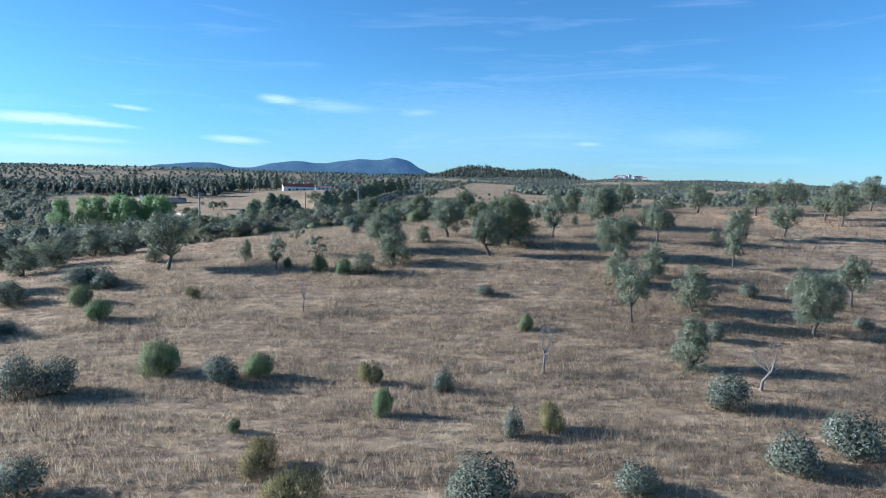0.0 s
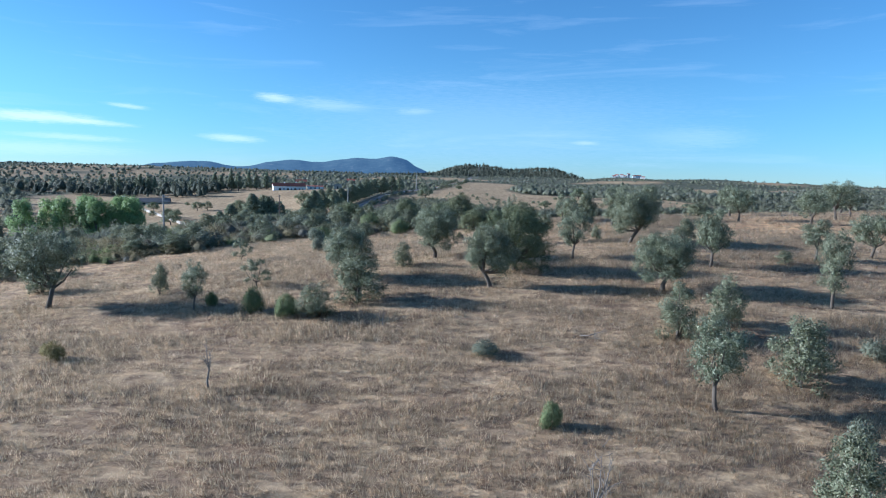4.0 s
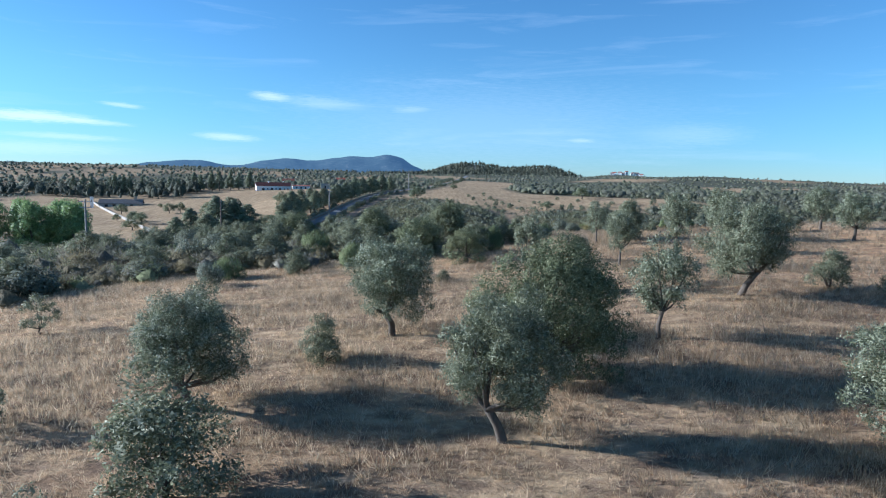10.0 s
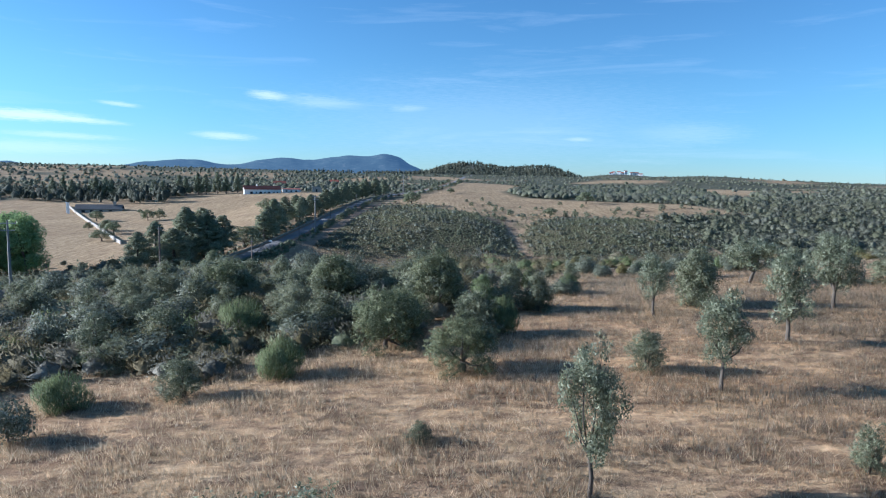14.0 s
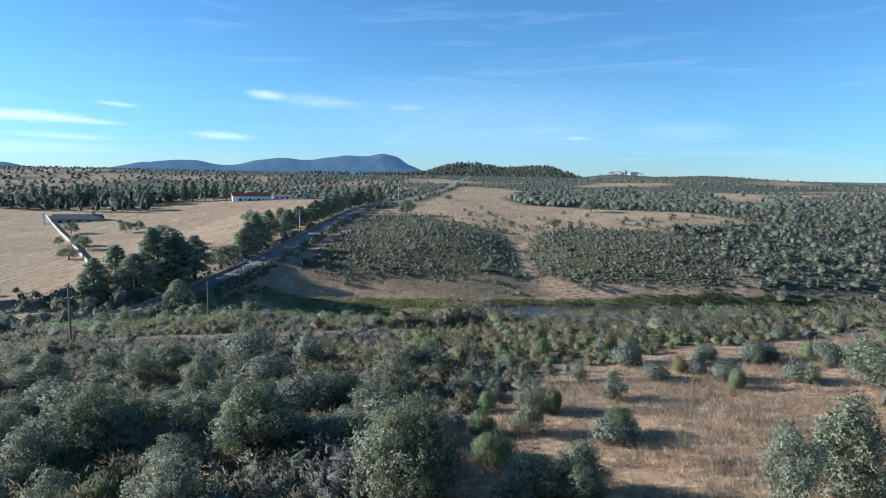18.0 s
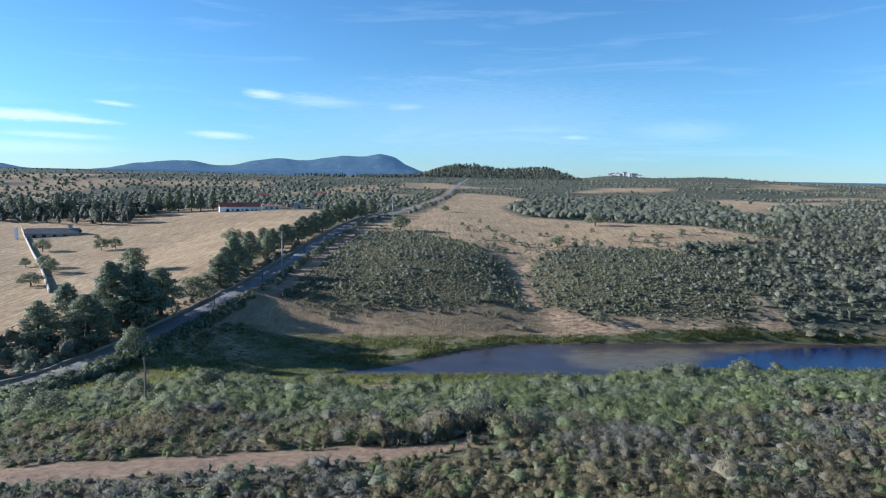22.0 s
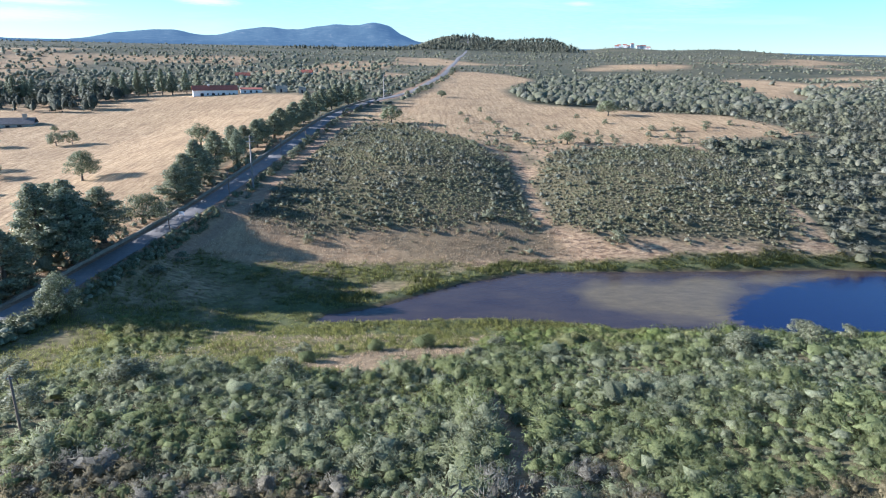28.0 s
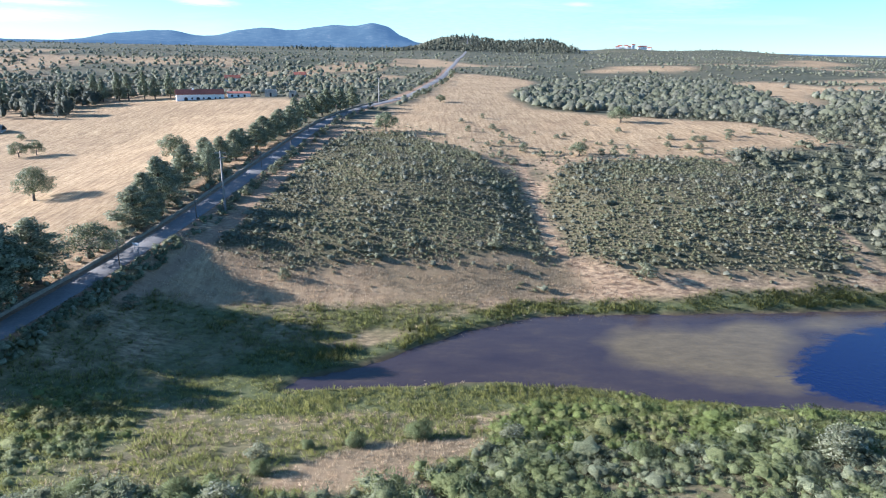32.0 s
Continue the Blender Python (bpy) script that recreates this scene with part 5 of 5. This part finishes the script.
mound_forms = unit_forms(8, 8, 44, 0.16, 0.05, 0.5, 330, 0.15, 0.2, 0.6, True, rings=3, segs=7, up=0.5, fill=0.62)
for sel, mat, lab in ((~tall, "mound_leaf", "low olive-brown scrub on the two mounds behind the pond"), (tall, "wood_leaf", "taller grey-green bushes on the two mounds")):
    scatter("scrub", lab, "scrub", q[sel], hh[sel], np.maximum(hh[sel] * 1.1, 1.0) * r.uniform(1.1, 1.6, int(sel.sum())), mound_forms, mat, 6)
# overgrown bank along the road
l = smooth_line(ROAD[1:9], 1.0)
lw = np.gradient(l, axis=0)
ls = np.stack([lw[:, 1], -lw[:, 0]], 1) / np.hypot(lw[:, 0], lw[:, 1])[:, None]
r = np.random.default_rng(23)
q = np.concatenate([l + ls * r.uniform(3.6, 7.5, (len(l), 1)) for _ in range(4)])
q = q[(q[:, 1] < 296) | (r.random(len(q)) < 0.2)]
hh = r.uniform(0.7, 1.7, len(q)) * np.where(q[:, 1] < 240, 1.6, 1)
scatter("hedge", "overgrown dark hedge on the bank of the road", "hedge", q, hh, hh * r.uniform(1.0, 1.6, len(q)), unit_forms(5, 6, 90, 0.17, 0.05, 0.4, 350, 0.15, 0.23, 0.6, True, rings=3, segs=8), "oak_leaf", 13)
q = l - ls * r.uniform(5.0, 8.0, (len(l), 1))
q = q[r.random(len(q)) < 0.55]
hh = r.uniform(1.0, 2.6, len(q))
scatter("hedge", "undergrowth under the roadside pines", "hedge", q, hh, hh * r.uniform(1.0, 1.6, len(q)), unit_forms(5, 6, 90, 0.17, 0.05, 0.4, 355, 0.15, 0.23, 0.6, True, rings=3, segs=8), "bush_leaf", 14)

p, r = jitter(100, 320, 284, 500, 2.3, 13)
cs, cg, cm, cw, cb, cf, cst = cover(p[:, 0], p[:, 1])
keep = r.random(len(p)) < cw * (0.7 + 0.4 * fractal(p[:, 0], p[:, 1], 30, 63)) * (cm < 0.3)
q = p[keep]
hh = 0.9 + 3.8 * r.random(len(q)) ** 3.2 + 0.7 * fractal(q[:, 0], q[:, 1], 25, 48)
scatter("woodland", "dark oak wood east of the pond", "trees", q, hh, np.maximum(hh, 1.7) * r.uniform(1.1, 1.8, len(q)), unit_forms(6, 8, 46, 0.18, 0.06, 0.3, 360, 0.15, 0.2, 0.6, True, rings=3, segs=8, up=0.5, fill=0.62), "wood_leaf", 7)

far_p, far_r = [], []
for y0, y1, step, seed in ((470, 700, 5.8, 14), (700, 1100, 9.5, 15), (1100, 2300, 24.0, 16)):
    half = y1 * 0.85
    p, r = jitter(-half, half, y0, y1, step, seed)
    cs, cg, cm, cw, cb, cf, cst = cover(p[:, 0], p[:, 1])
    pasture = (p[:, 0] < -20 - 0.02 * p[:, 1]) & (p[:, 1] > 545) & (p[:, 1] < 900)
    band = inside([(42, 470), (60, 560), (100, 640), (190, 720), (300, 620), (260, 500), (170, 450), (95, 478)], p[:, 0], p[:, 1]) > 0
    dens = np.where(pasture, 0.6 + 0.6 * fractal(p[:, 0], p[:, 1], 70, 64), np.where(band, 1.0, 0.62 + 0.8 * fractal(p[:, 0], p[:, 1], 90, 64)) * np.clip(cw - cf, 0, 1))
    k = (r.random(len(p)) < np.clip(dens, 0.03, 1)) & (along(ROAD, p[:, 0], p[:, 1])[0] > 7) & (inside(FIELD_WEST, p[:, 0], p[:, 1]) < -4) & (inside(FIELD_EAST, p[:, 0], p[:, 1]) < -1)
    size = np.where(pasture, 2.6 + 2.8 * r.random(len(p)) ** 1.6, np.where(band, 3.4 + 2.2 * r.random(len(p)), 1.3 + 2.4 * r.random(len(p)) ** 3)) * (1 + (y1 > 1500) * 0.5)
    far_p.append(p[k])
    far_r.append(size[k])
q, hh = np.concatenate(far_p), np.concatenate(far_r)
scatter("woodland", "scattered oaks and scrub to the horizon", "trees", q, hh, np.maximum(hh, 2.6) * np.random.default_rng(3).uniform(1.2, 1.9, len(q)), unit_forms(6, 6, 9, 0.22, 0.09, 0.2, 390, 0.12, 0.24, 0.7, True, rings=3, segs=6, fill=0.8), "wood_leaf", 8)
p, r = jitter(-620, -180, 455, 560, 6.0, 18)
q = p[(r.random(len(p)) < 0.55 + 0.5 * fractal(p[:, 0], p[:, 1], 22, 47)) & (p[:, 1] > 488 - 0.3 * (p[:, 0] + 200))]
hh = r.uniform(5, 13, len(q))
scatter("woodland", "row of dark trees behind the barn", "trees", q, hh, hh * r.uniform(0.5, 1.0, len(q)), unit_forms(6, 7, 60, 0.18, 0.06, 0.3, 420, 0.18, 0.22, 0.6, True, rings=3, segs=7), "belt_leaf", 10)
p, r = jitter(-330, -40, 55, 262, 4.2, 20)
q = p[(r.random(len(p)) < 0.7 + 0.5 * fractal(p[:, 0], p[:, 1], 30, 65)) & (along(ROAD, p[:, 0], p[:, 1])[0] > 6) & (p[:, 1] > edge(p[:, 0]) + 4) & (p[:, 0] < -62)]
hh = np.where((q[:, 0] < -92) & (q[:, 1] > 190), r.uniform(1.6, 3.2, len(q)), r.uniform(2.0, 5.2, len(q)))
close = q[:, 0] > -78
for sel, forms, lab in ((close, unit_forms(5, 9, 300, 0.1, 0.03, 0.3, 430, 0.12, 0.2, 0.6, True, rings=5, segs=12), "grey-green thicket on the western slope"), (~close, unit_forms(6, 7, 60, 0.18, 0.06, 0.3, 435, 0.18, 0.22, 0.6, True, rings=3, segs=7), "dark trees and thicket in the western valley")):
    scatter("woodland", lab, "trees", q[sel], hh[sel], (hh * r.uniform(0.9, 1.4, len(q)))[sel], forms, "wood_leaf", 11)

p, r = jitter(-480, -130, 240, 560, 7.5, 24)
q = p[(p[:, 0] < -0.72 * (p[:, 1] - 48)) & (r.random(len(p)) < 0.6 + 0.4 * fractal(p[:, 0], p[:, 1], 40, 45))]
hh = r.uniform(5.0, 9.5, len(q))
scatter("woodland", "tall dark oaks west of the barn", "trees", q, hh, hh * r.uniform(0.8, 1.2, len(q)), unit_forms(6, 7, 60, 0.18, 0.06, 0.3, 450, 0.18, 0.22, 0.6, True, rings=3, segs=7), "wood_leaf", 25)
p, r = jitter(-330, 360, 1640, 2000, 12, 26)
q = p[(r.random(len(p)) < 0.85) & (p[:, 1] < 1850 + 120 * fractal(p[:, 0], p[:, 1], 90, 49) + 0.9 * p[:, 0].clip(-200, 160))]
hh = r.uniform(8, 15, len(q))
scatter("woodland", "dark pine forest on the distant hill", "trees", q, hh, hh * r.uniform(0.5, 0.9, len(q)), unit_forms(5, 5, 14, 0.25, 0.12, 0.9, 470, 0.2, 0.22, 0.8, True, rings=3, segs=6), "belt_leaf", 27)

# reeds and wet grass round the pond


def tuft(rng, blades=12, spread=0.15, lean=0.32, wide=0.014):
    """A tussock: stalks that fan out from its middle and bend over with the wind."""
    v, nn = [], []
    for _ in range(blades):
        a = rng.random() * 6.283
        d = np.array([math.cos(a), math.sin(a)])
        o = d * spread * rng.random() ** 0.5
        b = np.array([-d[1], d[0]]) * wide
        tip = o + d * lean * (0.25 + rng.random()) + [0.12, 0.0]
        three = np.array([(*(o - b), -0.02), (*(o + b), -0.02), (*tip, 0.4 + 0.6 * rng.random())])
        flat = np.cross(three[1] - three[0], three[2] - three[0])
        v += list(three if flat[2] > 0 else three[::-1])
        nn += [(d[0] * 0.4 - 0.2, d[1] * 0.4, 0.85)] * 3
    return np.array(v), tris(blades), unit(np.array(nn))


def reed_tuft(rng):
    return tuft(rng, 18, 0.42, 0.4, 0.05)


p, r = jitter(-60, 158, 200, 296, 0.85, 21)
cs, cg, cm, cw, cb, cf, cst = cover(p[:, 0], p[:, 1])
dp = -inside(POND, p[:, 0], p[:, 1])
q = p[(dp > 0.6) & (r.random(len(p)) < cg * np.clip(0.85 + 1.0 * fractal(p[:, 0], p[:, 1], 7, 66), 0.1, 1))]
hh = r.uniform(0.35, 0.8, len(q)) * (1 + 0.7 * fractal(q[:, 0], q[:, 1], 7, 66)) * np.where((-inside(POND, q[:, 0], q[:, 1]) < 7) & (q[:, 1] > 256), 1.5, 0.9)
scatter("reeds", "green rushes and wet grass round the pond", "reeds", q, hh, r.uniform(1.0, 1.7, len(q)), [reed_tuft(np.random.default_rng(440 + i)) for i in range(6)], "reed_leaf", 12)

# dry grass on the slope: tufts of bent stalks


def straw(x0, x1, y0, y1, step, seed, tall, label):
    p, r = jitter(x0, x1, y0, y1, step, seed)
    cs, cg, cm, cw, cb, cf, cst = cover(p[:, 0], p[:, 1])
    lush = fractal(p[:, 0] * 0.6, p[:, 1] * 1.3, 2.4, 67)
    d = np.clip(0.95 + 0.7 * lush, 0.45, 1) * (1 - cs) * (1 - cb) * (1 - 0.85 * cg)
    fade = np.minimum(np.minimum(p[:, 0] - x0, x1 - p[:, 0]), np.minimum(p[:, 1] - y0, y1 - p[:, 1])) + 6 * vnoise(p[:, 0], p[:, 1], 7, 93)
    d = d * np.clip(fade / 12, 0, 1)
    q = p[r.random(len(p)) < d]
    hh = tall * r.uniform(0.6, 1.3, len(q)) * (1 + 0.7 * fractal(q[:, 0] * 0.6, q[:, 1] * 1.3, 2.4, 67))
    scatter("dry_grass", label, "grass", q, hh, r.uniform(0.7, 1.4, len(q)), [tuft(np.random.default_rng(500 + i)) for i in range(8)], "straw", seed)


straw(-52, 30, 198, 252, 0.6, 33, 0.5, "dry grass among the rushes above the pond")
straw(-62, 52, 266, 306, 0.7, 34, 0.6, "pale dry grass at the foot of the mounds")
straw(-42, 46, 10, 146, 0.33, 31, 0.42, "tall dry straw-coloured grass on the slope")
straw(30, 130, 14, 175, 0.85, 32, 0.5, "dry grass on the eastern shoulder")
straw(-96, -26, 8, 106, 0.8, 34, 0.5, "dry grass on the western shoulder")
straw(-56, 44, 270, 302, 1.0, 33, 0.35, "pale dry grass on the valley floor")

# ---- farm, walls, poles ----


def at_land(x, y, turn=0.0, lift=0.0):
    return pose(x, y, gz(x, y) + lift, 0, 0, turn)


def solid(name, pieces, mat, parent, label=""):
    return part(name, mesh_of(name, *join(pieces), M[mat]), parent, label)


def gable(x0, x1, y0, y1, eave, top, thick=0.25, over=0.4):
    """Two roof slopes with thickness over a block that runs along x."""
    ym = (y0 + y1) / 2
    out = []
    for ya in (y0 - over, y1 + over):
        sec = [(ya, eave - over * (top - eave) / (ym - y0)), (ym, top), (ym, top + thick), (ya, eave - over * (top - eave) / (ym - y0) + thick)]
        v = [(x, y, z) for x in (x0 - over, x1 + over) for y, z in sec]
        out.append((v, [(0, 1, 2, 3), (7, 6, 5, 4), (0, 4, 5, 1), (1, 5, 6, 2), (2, 6, 7, 3), (3, 7, 4, 0)]))
    return out


def farmhouse():
    ob = thing("farmhouse", "long white farmhouse with a red tile roof on the rise", "house", at=at_land(-138, 532, 24, -0.2))
    body = [box(0, 26, 0, 7.5, -1, 4.0)]
    for x in (0.0, 25.75):
        body.append(([(x, 0, 4.0), (x + 0.25, 0, 4.0), (x + 0.25, 7.5, 4.0), (x, 7.5, 4.0), (x, 3.75, 6.3), (x + 0.25, 3.75, 6.3)], [(0, 4, 3), (1, 2, 5), (0, 1, 5, 4), (4, 5, 2, 3)]))
    solid("wall", body, "white_wall", ob, "whitewashed wall")
    solid("roof", gable(0, 26, 0, 7.5, 4.0, 6.3), "roof_red", ob, "red tile roof")
    solid("plinth", [box(-0.06, 26.06, -0.06, 7.56, -1, 0.3)], "blue_band", ob, "blue painted base of the wall")
    for x in (5.0, 11.5, 17.5):
        arch = [(x + dx, -0.09, z) for dx, z in ((-0.95, 0.02), (0.95, 0.02), (0.95, 1.7), (0.55, 2.25), (-0.55, 2.25), (-0.95, 1.7))]
        v = arch + [(a, 0.1, c) for a, b, c in arch]
        solid("door", [(v, [(0, 1, 2, 3, 4, 5)] + [(k, (k + 1) % 6, 6 + (k + 1) % 6, 6 + k) for k in range(6)])], "opening", ob, "dark arched doorway")
    for x in (8.3, 14.5, 21.0, 23.5):
        solid("window", [box(x - 0.45, x + 0.45, -0.08, 0.1, 1.1, 2.1)], "opening", ob)
    solid("chimney", [box(9, 9.9, 3.2, 4.1, 5.4, 7.4), box(8.85, 10.05, 3.05, 4.25, 7.2, 7.4)], "white_wall", ob)


def annex():
    ob = thing("annex", "low white outbuilding with a flat red roof", "outbuilding", at=at_land(-113, 545, 20, -0.2))
    solid("wall", [box(0, 13, 0, 6, -1, 2.6)], "white_wall", ob)
    solid("roof", [([(-0.3, -0.4, 2.6), (13.3, -0.4, 2.6), (13.3, 6.3, 3.3), (-0.3, 6.3, 3.3), (-0.3, -0.4, 2.75), (13.3, -0.4, 2.75), (13.3, 6.3, 3.45), (-0.3, 6.3, 3.45)], [(3, 2, 1, 0), (4, 5, 6, 7), (0, 1, 5, 4), (1, 2, 6, 5), (2, 3, 7, 6), (3, 0, 4, 7)])], "roof_red", ob)
    for x in (2.5, 6.0, 9.5):
        solid("window", [box(x - 0.6, x + 0.6, -0.07, 0.1, 0.7, 2.0)], "opening", ob)


def ruin(x, y, turn, w, d, h, label):
    ob = thing("ruin", label, "ruin", at=at_land(x, y, turn, -0.2))
    solid("wall", [box(0, w, 0, 0.4, -0.8, h * 0.7), box(0, 0.4, 0.4, d, -0.8, h)], "old_wall", ob)
    solid("wall", [box(w - 0.4, w, 0.4, d, -0.8, h * 0.85), box(0.4, w - 0.4, d - 0.4, d, -0.8, h)], "old_wall", ob)
    solid("doorway", [box(w * 0.4, w * 0.4 + 1.1, -0.06, 0.46, 0.1, h * 0.6)], "opening", ob)


def barn():
    ob = thing("barn", "long low grey barn with a weathered dark roof", "barn", at=at_land(-213, 447, 18, -0.2))
    solid("wall", [box(0, 25, 0, 9, -1, 2.6)], "old_wall", ob, "pale rendered wall")
    solid("roof", gable(0, 25, 0, 9, 2.6, 5.0), "roof_grey", ob, "dark weathered roof")
    for x in (3.5, 8, 13, 18):
        solid("door", [box(x, x + 1.8, -0.08, 0.1, 0.1, 2.0)], "opening", ob)
    solid("chimney", [box(20, 21.6, 3.5, 5, 4.0, 7.0), box(19.8, 21.8, 3.3, 5.2, 6.6, 7.0)], "old_wall", ob)


def cottage(x, y, turn, w, d, h, label, group="", wall="white_wall"):
    ob = thing("cottage", label, "house", group, at_land(x, y, turn, -0.3))
    solid("wall", [box(0, w, 0, d, -1.5, h)], wall, ob)
    solid("roof", gable(0, w, 0, d, h, h + d * 0.28), "roof_red", ob)
    for k in range(1, int(w / 4)):
        solid("window", [box(k * 4 - 0.6, k * 4 + 0.6, -0.08, 0.1, h * 0.35, h * 0.75)], "opening", ob)


farmhouse()
annex()
for x, y, turn, w in ((-150, 660, 15, 11), (-104, 690, 5, 9)):
    cottage(x, y, turn, w, 7, 3.2, "small whitewashed cottage with a red roof among far trees", "far cottages")
vr = np.random.default_rng(77)
for k in range(9):
    cottage(572 + 13 * k + vr.uniform(-4, 4), 2195 + vr.uniform(-25, 10), vr.uniform(-30, 30), vr.uniform(9, 16), 9, vr.uniform(5, 9) + (6 if k == 4 else 0), "pale house of the village on the hilltop", "hilltop village")
ruin(-92, 548, 10, 7, 5, 4.2, "roofless ruin of pale stone beside the farmhouse")
ruin(-76, 540, 5, 4, 4, 4.0, "small ruined stone hut in the pasture")
barn()
for x, y in ((-217, 446), (-214.5, 443)):
    ob = thing("gate_pillar", "tall white gate pillar beside the barn", "pillar", "gate pillars", at_land(x, y, 10))
    solid("shaft", [box(-0.45, 0.45, -0.45, 0.45, -0.5, 6.2)], "white_wall", ob)
    solid("cap", [box(-0.6, 0.6, -0.6, 0.6, 6.2, 6.5)], "white_wall", ob)


def wall_along(name, pts, height, thick, mat, label, step=2.0, uneven=0.1):
    """A free-standing wall that follows the land."""
    l = smooth_line(pts, step)
    w = np.gradient(l, axis=0)
    s = np.stack([w[:, 1], -w[:, 0]], 1) / np.hypot(w[:, 0], w[:, 1])[:, None] * thick / 2
    z = ground(l[:, 0], l[:, 1])
    top = z + height + uneven * vnoise(l[:, 0], l[:, 1], 3.0, 81)
    v = np.stack([np.c_[l - s, z - 0.6], np.c_[l - s, top], np.c_[l + s, top], np.c_[l + s, z - 0.6]], 1).reshape(-1, 3)
    f = []
    for a in range(len(l) - 1):
        b = a * 4
        f += [(b, b + 1, b + 5, b + 4), (b + 1, b + 2, b + 6, b + 5), (b + 2, b + 3, b + 7, b + 6)]
    f += [(3, 2, 1, 0), tuple(len(v) - 4 + k for k in range(4))]
    return tagged(new(name, mesh_of(name, v, f, M[mat])), label, "wall")


wall_along("boundary_wall", [(-116.7, 308.7), (-137, 339), (-184, 406), (-236, 480)], 1.3, 0.4, "old_wall", "long pale whitewashed wall running up the pasture")
rl = smooth_line(ROAD[2:12], 3.0)
rw = np.gradient(rl, axis=0)
rs = np.stack([rw[:, 1], -rw[:, 0]], 1) / np.hypot(rw[:, 0], rw[:, 1])[:, None]
wall_along("roadside_wall", [tuple(q) for q in (rl - rs * 4.0)[::4]], 0.55, 0.5, "stone", "low dark stone wall along the country road", uneven=0.25)


def pole(x, y, tall, kind, label):
    ob = thing("utility_pole", label, "utility pole", "poles by the road", at_land(x, y, 8 + 3 * (x % 3)))
    if kind == "wood":
        part("post", mesh_of("post", *tube([(0, 0, -0.8), (0, 0, tall * 0.5), (0, 0, tall)], [0.13, 0.115, 0.09], 8), M["pole_wood"], False), ob)
        solid("bracket", [box(-0.3, 0.3, -0.04, 0.04, tall - 0.35, tall - 0.27)], "metal", ob)
        for s in (-0.26, 0.26):
            part("insulator", mesh_of("insulator", *tube([(s, 0, tall - 0.27), (s, 0, tall - 0.12)], [0.05, 0.035], 6), M["ceramic"]), ob)
    else:
        part("post", mesh_of("post", *tube([(0, 0, -1), (0, 0, tall * 0.5), (0, 0, tall)], [0.36, 0.27, 0.17], 4), M["concrete"]), ob, "tapered concrete post")
        for z, half in ((tall - 0.5, 1.3), (tall - 1.7, 1.1)):
            solid("crossarm", [box(-half, half, -0.07, 0.07, z - 0.07, z + 0.07)], "metal", ob)
            for s in (-half + 0.1, 0.0, half - 0.1):
                part("insulator", mesh_of("insulator", *tube([(s, 0, z + 0.07), (s, 0, z + 0.4)], [0.07, 0.05], 6), M["ceramic"]), ob)


pole(-44.3, 315.3, 14.8, "concrete", "tall tapered concrete power pole beside the road")
pole(-70, 178, 13, "concrete", "tall concrete power pole above the western scrub")
pole(-20.5, 500, 12.5, "concrete", "distant concrete power pole by the road")
for x, y, h in ((-49.2, 309, 6.2), (-55, 281.6, 5.6), (-45.2, 355, 5), (-42.4, 385, 5.5), (-40.6, 410, 6), (-35.6, 158.5, 7.2), (-32, 190, 6.3), (-35, 446, 6)):
    pole(x, y, h, "wood", "weathered wooden telephone pole")
ob = thing("road_sign", "small white sign on two thin posts by the road", "sign", at=at_land(-54.6, 288.5, -15))
for s in (-0.5, 0.5):
    part("post", mesh_of("post", *tube([(s, 0, -0.4), (s, 0, 2.2)], [0.04, 0.04], 6), M["metal"]), ob)
solid("panel", [box(-0.75, 0.75, -0.06, -0.03, 1.5, 2.2)], "sign", ob)
